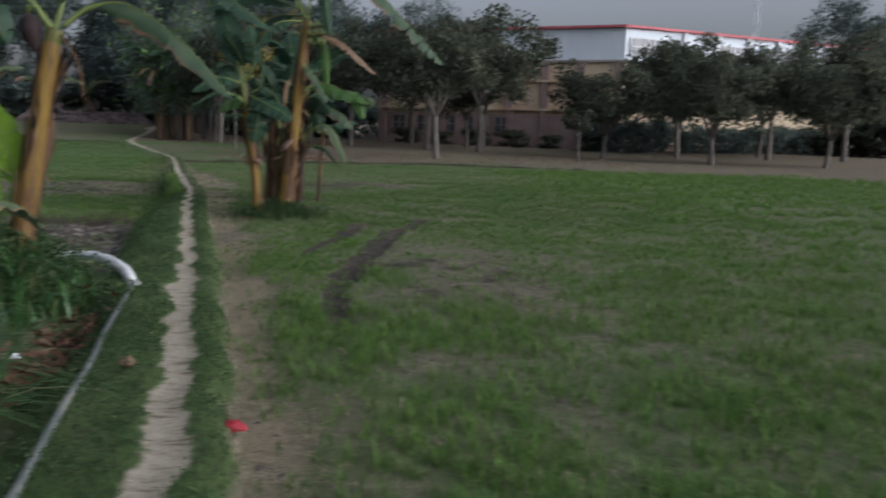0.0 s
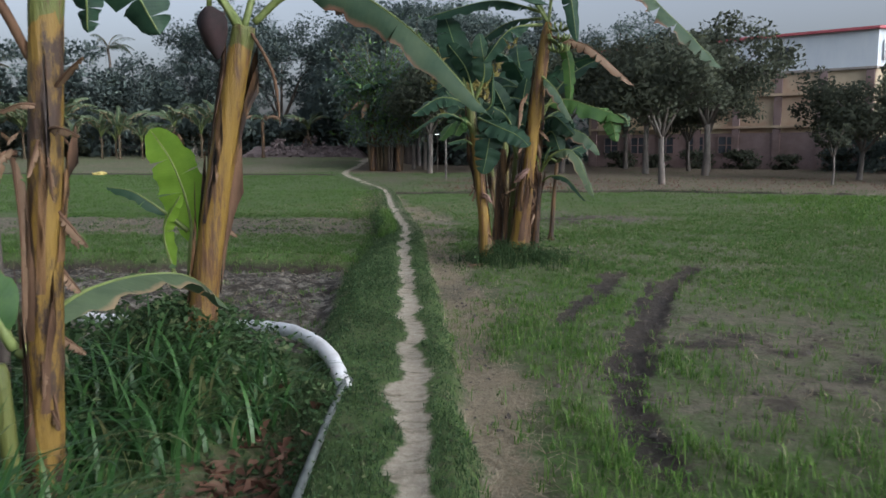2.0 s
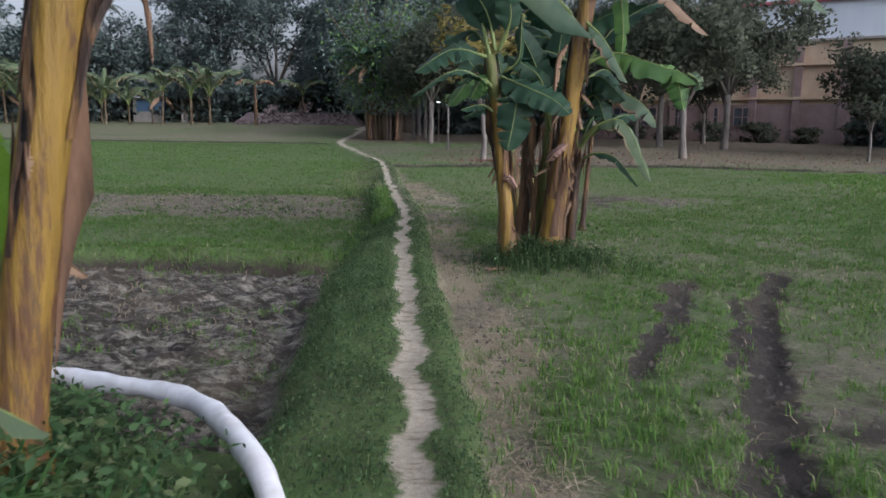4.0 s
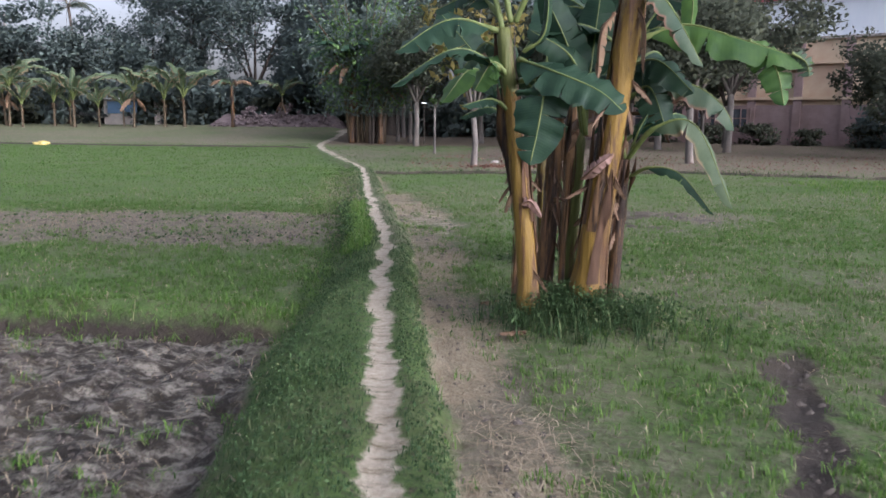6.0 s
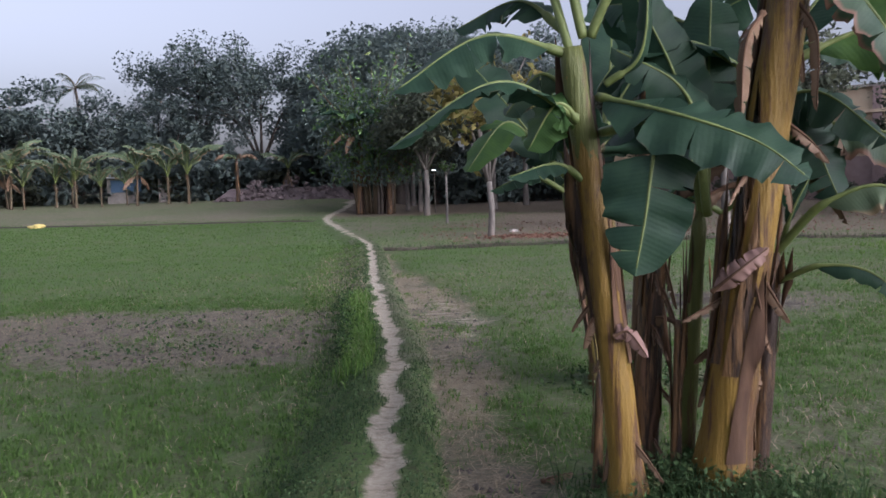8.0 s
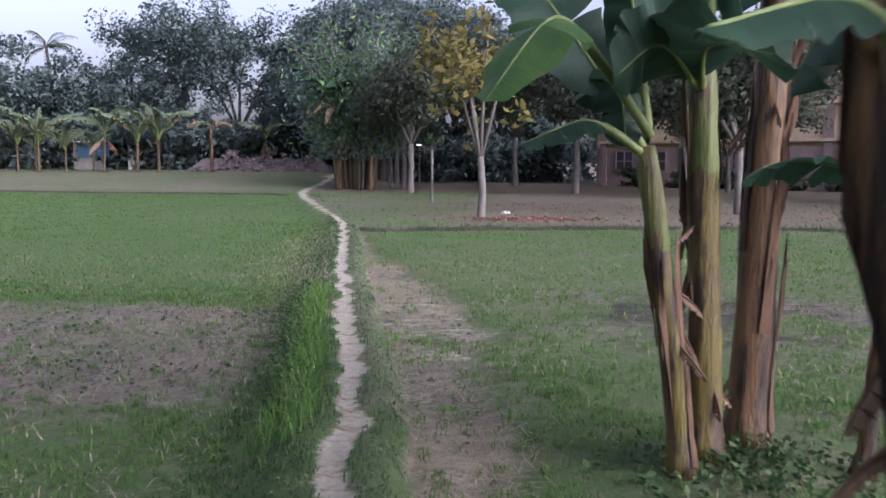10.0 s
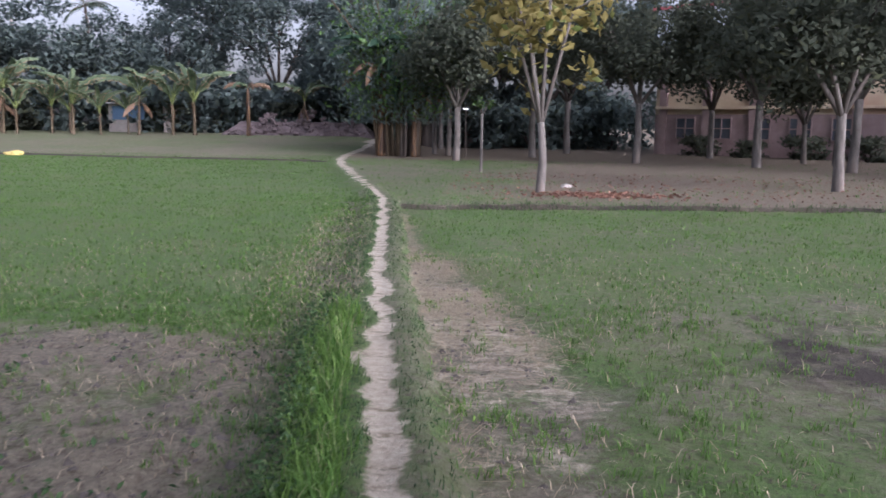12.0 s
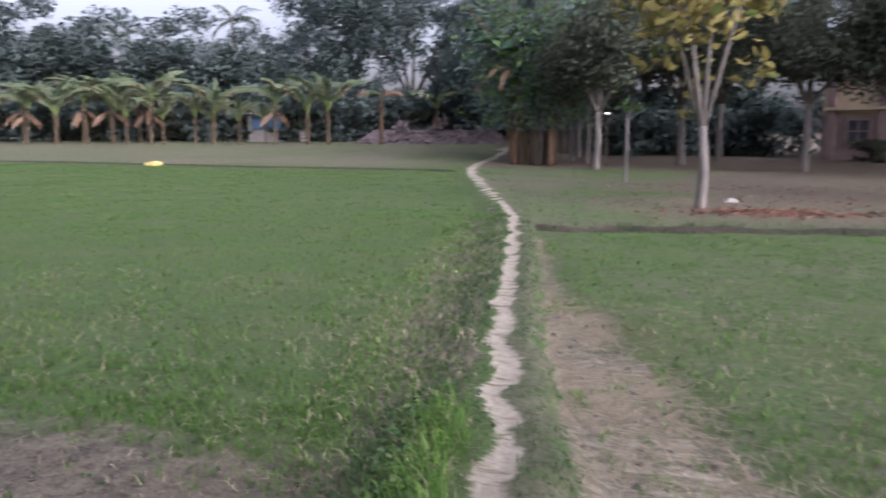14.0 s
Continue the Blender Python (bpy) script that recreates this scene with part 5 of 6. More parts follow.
# ---- far bananas, palms, old clump by the path ----
def build_far_plants():
    gr = "row of bananas along the far field edge"
    lab = "small pale green banana plant at the field edge"
    one = banana(lab, (-24.0, 62.0), (-23.9, 62.0, 2.5), 0.06, 0.045, M_CULM,
                 [(a, 2.2, 0.2, 88 - 9 * (a % 4), 108, 0.45, 1.0, M_BLEAF_F) for a in (0, 41, 83, 125, 162, 207, 248, 290, 330)] + [(70, 1.2, 0.2, -10, 70, 0.9, 0.8, LD, 0.3), (230, 1.2, 0.2, -10, 70, 0.9, 0.8, LD, 0.3)], 4, 51, gr)
    one.scale = (1.35,) * 3
    two = banana(lab, (-30.0, 62.5), (-30, 62.5, 1.7), 0.05, 0.035, M_CULM,
                 [(a, 1.8, 0.17, 88 - 7 * (a % 4), 92, 0.45, 1.0, M_BLEAF_F) for a in (10, 61, 112, 165, 205, 254, 311)], 3, 52, gr)
    two.scale = (1.7,) * 3
    rng = random.Random(9)
    for i, (x, y, k, s) in enumerate([(-36, 62, 0, 1.1), (-34.5, 61.5, 1, 1.0), (-33, 62, 0, 1.2), (-31.8, 61.6, 1, 0.9), (-28.3, 62, 1, 1.1), (-26.5, 62, 1, 0.8), (-22.0, 62.5, 1, 1.1), (-20.6, 62.5, 1, 1.2),
                                      (-38, 62, 0, 1.15), (-40, 61.5, 1, 1.1), (-42, 61, 0, 1.0), (-44.5, 60.5, 1, 1.1), (-47, 60, 0, 1.0), (-50, 59, 0, 1.1), (-35.3, 64, 0, 1.2), (-14.2, 64.5, 0, 0.9), (-37, 63.5, 1, 1.2), (-39, 62.8, 0, 0.95), (-34, 63.2, 0, 1.0), (-41, 62.5, 1, 1.2), (-29.2, 63.2, 1, 0.8), (-25.2, 63, 1, 0.75), (-43.2, 62, 0, 1.1)]):
        again((one, two)[k], x, y, rng.uniform(0, 360), s * (1.3 if k == 0 else 1.75))
    old = banana("tall banana plant with green and hanging dry leaves", (-6.9, 51.9), (-6.8, 51.8, 3.9), 0.16, 0.12, M_STEM_D,
                 [(a, 2.3, 0.3, 62 - 8 * (a % 5), 95, 0.5, 0.5, LB) for a in (0, 37, 71, 113, 152, 188, 226, 262, 301, 338)]
                 + [(a, 2.0, 0.24, 10, 90, 0.9, 0.8, LD, 0.4) for a in (20, 170, 250)], 10, 54, "bananas in the old clump")
    place(old, -6.9, 51.9, 0, 1.2)
    again(old, -5.3, 51.8, 130, 0.9), again(old, -6.9, 53.6, 240, 1.4)
    banana("withered banana plant with brown hanging leaves", (-17.3, 63.0), (-17.3, 63.0, 3.6), 0.14, 0.1, M_STEM_D,
           [(a, 1.8, 0.25, 50, 120, 0.8, 0.8, LD if a % 2 else LT) for a in (5, 50, 95, 140, 205, 250, 301)], 6, 53)


build_far_plants()


# ---- works building beyond the orchard ----
M_WALL_W = two_tone("white_sheet_wall", (0.56, 0.62, 0.68), (0.64, 0.69, 0.73), 1.5, 0.6, 0.2, 0.01, (1, 1, 0.2), (0.5, 0.55, 0.6))
M_WALL_Y = two_tone("ochre_plaster", (0.5, 0.41, 0.28), (0.58, 0.49, 0.35), 1.2, 0.85, 0.3, 0.02, None, (0.42, 0.28, 0.2))
M_WALL_P = two_tone("faded_pink_plaster", (0.24, 0.175, 0.165), (0.31, 0.232, 0.222), 2.0, 0.85, 0.3, 0.02, None, (0.2, 0.14, 0.12))
M_RED = two_tone("red_roof_edge", (0.4, 0.09, 0.11), (0.5, 0.14, 0.15), 3, 0.6)
M_GLASS = two_tone("dark_window_glass", (0.05, 0.06, 0.08), (0.09, 0.1, 0.12), 2, 0.2, 0.05, 0.01, spec=0.6)
M_FRAME = two_tone("pale_window_frame", (0.5, 0.52, 0.54), (0.6, 0.62, 0.64), 5, 0.6)
M_CONC = two_tone("weathered_concrete", (0.25, 0.23, 0.21), (0.36, 0.33, 0.3), 3, 0.9, 0.4, 0.02)


def build_works():
    ob = thing("factory_building", "ochre plaster factory with pale sheet-clad upper storey and red roof edge", "building")
    A, B, C = Vector((7.6, 62.9)), Vector((23.2, 52.1)), Vector((46.0, 58.2))
    back = Vector((30.0, 78.0))
    low, high = 6.1, 8.25

    def prism(z0, z1, out, mat, name, label=""):
        cen = (A + B + C + back) / 4
        pts = [p + (p - cen).normalized() * out for p in (A, B, C, back)]
        g = Geo()
        g.add([(p.x, p.y, z0) for p in pts] + [(p.x, p.y, z1) for p in pts], [(3, 2, 1, 0), (4, 5, 6, 7), (0, 1, 5, 4), (1, 2, 6, 5), (2, 3, 7, 6), (3, 0, 4, 7)])
        return part(name, g, [mat], ob, label, False)
    prism(-0.2, low, 0, M_WALL_Y, "lower_wall", "ochre plaster wall")
    prism(low, high, 0.12, M_WALL_W, "upper_wall", "pale blue-white sheet wall")
    prism(high, high + 0.16, 0.45, M_RED, "roof_edge", "red roof edge")
    prism(low - 0.12, low + 0.02, 0.25, M_CONC, "ledge", "grey concrete ledge")

    def face(p, q):
        d = (q - p).normalized()
        return Matrix(((d.x, d.y, 0, p.x), (d.y, -d.x, 0, p.y), (0, 0, 1, 0), (0, 0, 0, 1)))
    f1, f2 = face(A, B), face(B, C)
    l1, l2 = (B - A).length, (C - B).length
    for i in range(8):
        g = Geo()
        x = 0.3 + i * (l1 - 0.8) / 7
        g.box(x, 0, 0, x + 0.45, 0.2, low - 0.13, 0, f1)
        part("pilaster", g, [M_WALL_P], ob, "faded pink pilaster", False)
    for z in (2.6, 4.6):
        g = Geo()
        g.box(0.1, 0, z, l1 - 0.1, 0.26, z + 0.16, 0, f1)
        part("string_course", g, [M_WALL_Y], ob, "", False)
    g = Geo()
    g.box(0.05, 0, 0.0, l1 - 0.05, 0.12, 2.3, 0, f1)
    part("plinth_wall", g, [M_WALL_P], ob, "faded pink lower wall", False)

    def window(m, x0, x1, z0, z1, bars, off=0.14, frame_mat=M_FRAME):
        g = Geo()
        g.box(x0, off, z0, x1, off + 0.03, z1, 0, m)
        w = part("window", g, [M_GLASS], ob, "dark window", False)
        for k in range(bars + 1):
            b = Geo()
            x = x0 + (x1 - x0) * k / bars
            b.box(x - 0.03, off + 0.03, z0, x + 0.03, off + 0.08, z1, 0, m)
            part("bar", b, [frame_mat], w, "", False)
        for z in (z0, (z0 + z1) / 2, z1):
            b = Geo()
            b.box(x0, off + 0.03, z - 0.03, x1, off + 0.075, z + 0.03, 0, m)
            part("rail", b, [frame_mat], w, "", False)
    for x in (13.2, 5.0, 9.0):
        window(f1, x, x + 1.1, 6.45, 7.6, 2)
    for i in range(5):
        window(f1, 1.4 + i * 2.1, 2.5 + i * 2.1, 0.95, 2.1, 2, 0.14, M_WALL_P)
    for x0, x1, n in ((0.3, 4.4, 8), (8.2, 10.7, 5), (13.2, 16.2, 6), (18.5, 21.5, 6)):
        window(f2, x0, x1, 6.5, 7.6, n)
    for i in range(6):
        g = Geo()
        x = 4.8 + i * 3.0
        g.box(x, 0.1, low, x + 0.35, 0.3, high, 0, f2)
        part("column", g, [M_FRAME], ob, "white column", False)


build_works()


M_RUBBLE = two_tone("broken_brick", (0.07, 0.055, 0.055), (0.17, 0.135, 0.135), 2.2, 0.9, 0.3, 0.02)
M_TARP = two_tone("blue_tarpaulin", (0.07, 0.13, 0.22), (0.1, 0.17, 0.27), 4, 0.5)


# ---- shrubs, hedges and the old clump at the end of the path ----
def shrub(name, label, seed, wide, high, n_leaf, size, mat, group="", cat="shrub"):
    rn = np.random.default_rng(seed)
    ob = thing(name, label, cat, group)
    g = Geo()
    rng = random.Random(seed)
    for i in range(9):
        a = rng.uniform(0, 6.28)
        e = Vector((math.cos(a) * wide * 0.6, math.sin(a) * wide * 0.6, high * rng.uniform(0.5, 0.9)))
        g.tube([(0, 0, -0.1), e * 0.5 + Vector((0, 0, 0.1)), e], [0.05, 0.035, 0.012], 5)
    part("woody_base", g, [M_BARK_D], ob)
    cs = rn.uniform(-1, 1, (26, 3)) * np.array((wide, wide, high * 0.42)) + np.array((0, 0, high * 0.48))
    per = n_leaf // len(cs)
    q = rn.normal(size=(len(cs), per, 3)) * np.array((wide, wide, high * 0.5)) * 0.2
    pos = (q + cs[:, None, :]).reshape(-1, 3)
    pos = pos[(pos[:, 2] > 0.02) & (pos[:, 2] < high * 1.1)]
    me = fast_mesh("foliage", *leaf_quads(rn, pos, rn.uniform(0.6, 1.3, len(pos)) * size, 0.7, 0.5), mat, True)
    soft_normals(me, np.array((0, 0, -high)))
    part("foliage", me, [], ob)
    return ob


def build_hedges():
    gr = "shrubs along the far field edge"
    lab = "dense dark green shrub under the woodland trees"
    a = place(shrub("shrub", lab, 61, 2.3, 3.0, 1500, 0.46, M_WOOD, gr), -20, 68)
    b = place(shrub("shrub", lab, 62, 1.8, 2.2, 1300, 0.4, M_MANGO, gr), -24, 67)
    rng = random.Random(3)
    for i in range(23):
        x = -62 + i * 2.45
        again((a, b)[i % 2], x + rng.uniform(-0.6, 0.6), 68.5 - 0.14 * max(0, -x - 30) + rng.uniform(-1, 1), rng.uniform(0, 360), rng.uniform(0.9, 1.35))
    for i in range(20):
        x = -9 + i * 2.0
        if x < 6 or x > 40:
            again(a, x, 76 + rng.uniform(-1, 1), rng.uniform(0, 360), rng.uniform(1.2, 1.7))
    for i in range(11):
        again(a, 21.5 + i * 2.1, 49.5 + i * 0.55 + rng.uniform(-0.4, 0.4), rng.uniform(0, 360), rng.uniform(0.5, 0.8))
    for i in range(6):
        again(b, 9.5 + i * 2.3, 59.5 - i * 1.6, rng.uniform(0, 360), rng.uniform(0.35, 0.6))
    for i in range(7):
        again(a, -10 + i * 2.6, 69.5 + rng.uniform(-1, 1.5), rng.uniform(0, 360), rng.uniform(0.9, 1.3))
    for i in range(9):
        again(b, 41 + i * 2.5, 52 - i * 1.5, rng.uniform(0, 360), rng.uniform(1.3, 1.8))


def build_old_clump():
    ob = thing("bamboo_clump", "dense old clump of brown culms with drooping green and dry fronds", "bamboo", at=(-6.2, 52.3, ground_z(-6.2, 52.3)))
    ob.scale = (0.9, 0.9, 0.9)
    rng, rn = random.Random(8), np.random.default_rng(8)
    tops = []
    for i in range(46):
        a, r = rng.uniform(0, 6.28), rng.uniform(0.1, 1.3)
        b = Vector((math.cos(a) * r, math.sin(a) * r * 0.6, -0.1))
        h = rng.uniform(4.5, 9.5)
        lean = Vector((math.cos(a), math.sin(a) * 0.6, 0)) * rng.uniform(0.3, 2.6)
        pts = [b, b + lean * 0.15 + Vector((0, 0, h * 0.4)), b + lean * 0.5 + Vector((0, 0, h * 0.75)), b + lean * 1.3 + Vector((0, 0, h))]
        g = Geo()
        w = rng.uniform(0.035, 0.11)
        g.tube(pts, [w, w * 0.9, w * 0.6, 0.02], 7)
        part("culm", g, [M_CULM if i % 3 else M_BARK_D], ob)
        tops += [np.array(pts[2]), np.array(pts[3]), np.array(pts[2] * 0.5 + pts[3] * 0.5)]
    tops = np.array(tops)
    pos = (tops[:, None, :] + rn.normal(size=(len(tops), 80, 3)) * np.array((0.5, 0.5, 0.6))).reshape(-1, 3)
    pos[:, 2] -= rn.uniform(0, 1, len(pos)) ** 1.5 * 4.0
    pos = pos[pos[:, 2] > 1.7]
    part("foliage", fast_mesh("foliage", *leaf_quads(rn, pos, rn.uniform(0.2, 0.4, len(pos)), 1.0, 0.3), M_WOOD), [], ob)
    pos = pos[rn.uniform(0, 1, len(pos)) < 0.3] + rn.normal(size=3) * 0.3
    part("fresh_foliage", fast_mesh("foliage", *leaf_quads(rn, pos, rn.uniform(0.25, 0.45, len(pos)), 1.0, 0.3), M_BRIGHT), [], ob, "brighter fresh leaves")
    for i in range(16):
        az, z = rng.uniform(120, 330), rng.uniform(2.6, 5.2)
        dry = rng.random() < 0.55
        g = leaf_geo(rng, rng.uniform(1.6, 2.8), 0.28, rng.uniform(20, 60), rng.uniform(90, 150), 0.7, 0.15, 0.9)
        part("frond", g, [LD if dry else LB, M_SHEATH], ob, "dry hanging frond" if dry else "", m=pose(math.cos(radians(az)) * 0.8, math.sin(radians(az)) * 0.5, z, 0, 0, az))


def palm(label, x, y, z_top, seed, group):
    rng, rn = random.Random(seed), np.random.default_rng(seed)
    ob = thing("coconut_palm", label, "palm tree", group, at=(x, y, ground_z(x, y) - 0.05))
    g = Geo()
    g.tube([(0, 0, 0), (0.2, 0, z_top * 0.4), (0.1, 0.1, z_top * 0.8), (0, 0, z_top - 1)], [0.25, 0.18, 0.15, 0.14], 8)
    part("trunk", g, [M_BARK_D], ob)
    for i in range(17):
        az, rise = i * 137.5, rng.uniform(-10, 75)
        L, n = rng.uniform(3.0, 3.8), 24
        p, rib, quads = Vector((0, 0, 0)), [], []
        for k in range(n):
            a = radians(rise - 95 * (k / n) ** 1.3)
            rib.append(p.copy())
            p = p + Vector((math.cos(a), 0, math.sin(a))) * L / n
        g = Geo()
        g.tube(rib, [0.035 * (1 - k / n) + 0.006 for k in range(n)], 5, 1)
        for k in range(3, n - 1):
            ll = 0.75 * math.sin(math.pi * (0.15 + 0.8 * k / n))
            for sg in (-1, 1):
                q = rib[k]
                t = q + Vector((0.28, sg * 0.62, -0.65 + rng.uniform(-0.1, 0.1))) * ll
                g.add([q + Vector((-0.035, 0, 0)), q + Vector((0.035, 0, 0)), t], [(0, 1, 2)])
        part("frond", g, [M_PALM, M_CULM], ob, m=pose(0, 0, z_top - 1.05, 0, 0, az))
    return ob


def build_rubble():
    ob = thing("rubble_heap", "long low heap of pale broken bricks at the wood's edge", "rubble", at=(-14.5, 65.0, ground_z(-14.5, 65)))
    rn = np.random.default_rng(12)
    g = Geo()
    for i in range(300):
        x = rn.uniform(-4.5, 4.5)
        top = 1.5 * (1 - (x / 5.2) ** 2) * (0.8 + 0.3 * math.sin(x * 2.3))
        t = rn.uniform(0, 1)
        z, y = top * t, -1.5 * (1 - t) + rn.uniform(-0.1, 0.1)
        w = rn.uniform(0.06, 0.19)
        b = Geo()
        b.box(-w, -w * 0.6, -w * 0.5, w, w * 0.6, w * 0.5, 0, pose(x, y, z, rn.uniform(-40, 40), rn.uniform(-40, 40), rn.uniform(0, 180)))
        part("brick_lump", b, [M_RUBBLE], ob, "", False)
    g.add([(-5, -1.7, -0.2), (5, -1.7, -0.2), (4, 0, 0.8), (-4, 0, 0.8), (-5, 2, -0.2), (5, 2, -0.2)], [(0, 1, 2, 3), (3, 2, 5, 4), (0, 3, 4), (1, 5, 2)])
    part("core", g, [M_RUBBLE], ob, "earth and crumbled mortar", False)


def build_shack():
    ob = thing("field_shack", "low shack with pale sheet roof and blue tarpaulin", "shed", at=(-26.0, 67.0, ground_z(-26, 67) - 0.1))
    for x0, x1, y0, y1 in ((-2, -1.85, -1.2, 1.2), (1.85, 2, -1.2, 1.2), (-1.85, 1.85, 1.05, 1.2), (-1.85, 0.2, -1.2, -1.05)):
        g = Geo()
        g.box(x0, y0, 0, x1, y1, 1.9)
        part("wall", g, [M_CONC], ob, "", False)
    for k in range(9):
        g = Geo()
        x = -2.4 + k * 0.535
        g.box(x, -1.7, 1.95 + 0.03 * (k % 2), x + 0.53, 1.6, 1.98 + 0.03 * (k % 2))
        part("roof_sheet", g, [M_FRAME], ob, "pale roof sheet", False)
    g = Geo()
    g.box(-1.7, -1.26, 0.9, 0.6, -1.21, 1.8)
    part("tarpaulin", g, [M_TARP], ob, "blue tarpaulin", False)


build_hedges()
build_rubble()
build_shack()
build_old_clump()
palm("tall coconut palm rising over the far trees", -43.0, 90.0, 12.8, 71, "palms behind the field")
palm("tall coconut palm rising over the far trees", -55.0, 88.0, 11.2, 72, "palms behind the field")


# ---- hose, pipe, post and litter by the path ----
M_HOSE = two_tone("white_hose_fabric", (0.55, 0.56, 0.58), (0.7, 0.71, 0.73), 9, 0.55, 0.5, 0.006, None, (0.42, 0.4, 0.38))
M_PIPE = two_tone("grey_plastic_pipe", (0.07, 0.08, 0.075), (0.14, 0.155, 0.148), 7, 0.6, 0.2, 0.004, None, (0.2, 0.2, 0.17))
M_REDBAG = two_tone("red_plastic", (0.2, 0.012, 0.022), (0.3, 0.022, 0.034), 30, 0.4, 0.4, 0.005)
M_SCRAP = two_tone("pale_plastic", (0.6, 0.66, 0.72), (0.75, 0.78, 0.8), 25, 0.5, 0.4, 0.005)
M_YBAG = two_tone("yellow_sack", (0.42, 0.34, 0.1), (0.52, 0.43, 0.16), 8, 0.7, 0.4, 0.01)


def crumple(g, size, seed, flat=0.5, cuts=3):
    bm = bmesh.new()
    bmesh.ops.create_icosphere(bm, subdivisions=cuts, radius=1)
    for v in bm.verts:
        k = 1 + 0.6 * noise.noise(v.co * 1.6 + Vector((seed, 0, 0))) + 0.5 * noise.noise(v.co * 4 + Vector((0, seed, 0)))
        v.co = Vector((v.co.x * size[0], v.co.y * size[1], max(-0.15, v.co.z) * size[2])) * k
    g.add([v.co.copy() for v in bm.verts], [tuple(v.index for v in f.verts) for f in bm.faces])
    bm.free()


def build_litter():
    ob = thing("water_hose", "wrinkled white lay-flat water hose joined to a grey pipe", "hose")
    line = smooth_line([(-2.6, 9.6, 0.02), (-1.85, 9.46, 0.02), (-1.24, 9.22, 0.05), (-0.65, 8.84, 0.13), (-0.25, 8.36, 0.2), (0.08, 7.85, 0.2), (0.26, 7.45, 0.13), (0.29, 7.34, 0.1)], 10)
    g = Geo()
    g.tube(line, [0.052 * (1 + 0.05 * math.sin(i * 0.7) + 0.025 * math.sin(i * 1.7)) for i in range(len(line))], 12, 0, True, 0.25)
    part("hose", g, [M_HOSE], ob)
    g = Geo()
    pl = [(0.29, 7.42), (0.34, 6.55), (0.41, 5.75), (0.48, 5.2), (0.55, 4.4), (0.62, 3.55), (0.74, 2.3), (0.9, 0.5)]
    pl = smooth_line([(x, y, max(ground_z(x, y), 0.05) + 0.02) for x, y in pl], 6)
    g.tube(pl, [0.021] * len(pl), 10)
    part("pipe", g, [M_PIPE], ob, "weathered grey plastic pipe")
    g = Geo()
    g.tube([(0.293, 7.3, 0.1), (0.287, 7.48, 0.115)], [0.045, 0.045], 12)
    part("joint", g, [M_PIPE], ob, "grey pipe joint")
    ob = thing("wooden_post", "short weathered dark wooden post in the field corner", "post", at=(-1.62, 7.05, ground_z(-1.62, 7.05)))
    g = Geo()
    g.tube([(0, 0, -0.2), (0.01, 0, 0.6), (0, 0.01, 1.12), (0, 0.01, 1.13)], [0.036, 0.034, 0.032, 0.02], 9, 0, True, 0.25)
    part("post", g, [M_BARK_D], ob)
    for name, label, x, y, size, mat, seed in (("red_wrapper", "crumpled red plastic wrapper on the earth strip", 1.36, 4.3, (0.055, 0.045, 0.034), M_REDBAG, 1),
                                               ("plastic_scrap", "pale blue-white plastic scrap among weeds", -0.3, 6.1, (0.07, 0.04, 0.035), M_SCRAP, 2),
                                               ("plastic_scrap", "small pale plastic scrap beside the mound", -1.0, 6.6, (0.06, 0.04, 0.03), M_SCRAP, 4),
                                               ("yellow_sack", "yellow sack lying on the far bund", -21.9, 46.6, (0.36, 0.25, 0.16), M_YBAG, 3),
                                               ("pale_stone", "pale stone beside the yellowing tree", 0.95, 34.4, (0.14, 0.1, 0.06), M_CONC, 5)):
        g = Geo()
        crumple(g, size, seed * 7.3)
        ob = part(name, g, [mat])
        ob.location = (x, y, ground_z(x, y) + size[2] * 0.15)
        tagged(ob, label, "litter" if name != "pale_stone" else "stone")

    def flat_leaves(name, label, n, spots, size, mat):
        pos = np.stack(spots + (np.zeros(n),), 1)
        pos[:, 2] = land(pos[:, 0], pos[:, 1])[0] + RNG.uniform(0.008, 0.03, n)
        tagged(new(name, fast_mesh(name, *leaf_quads(RNG, pos, RNG.uniform(0.6, 1.3, n) * size, 0.15, 0.45), mat)), label, "fallen leaves", kind="stuff")
    n = 280
    flat_leaves("fallen_leaves", "curled brown fallen leaves in the hollow", n, (np.minimum(RNG.normal(-0.02, 0.15, n), 0.24), RNG.normal(6.1, 0.42, n)), 0.15, M_LITTER)
    n = 420
    flat_leaves("fallen_leaves", "reddish brown fallen leaves below the yellowing tree", n, (RNG.normal(1.5, 0.75, n), RNG.normal(32.0, 0.35, n)), 0.15, M_LITTER)
    n = 1600
    flat_leaves("fallen_leaves", "scattered dry leaves over the orchard floor", n, (RNG.uniform(-2, 16, n), RNG.uniform(30.5, 40, n)), 0.085, M_LITTER)
    for x, y, turn in ((0.66, 13.84, 30), (0.72, 5.0, 100), (0.98, 12.9, 200)):
        g = leaf_geo(random.Random(int(y * 10)), 0.2, 0.05, 8, 14, 0.25, 0.1, 0.3)
        ob = part("dry_leaf", g, [LD, M_SHEATH])
        ob.matrix_basis = pose(x, y, ground_z(x, y) + 0.025, 0, 0, turn)
        tagged(ob, "single curled dry brown leaf on the ground", "leaf")
    # straw on the earth strip
    sp, _, d = scatter(-3, 3, 1.5, 28, 1100, lambda x, y, c, d: np.clip(c["straw"] * 1.5, 0, 1))
    m = len(sp)
    sp[:, 2] += 0.012
    az = RNG.uniform(0, 6.28, m)
    v = np.stack((np.cos(az), np.sin(az), RNG.normal(0, 0.12, m)), 1) * RNG.uniform(0.02, 0.09, (m, 1))
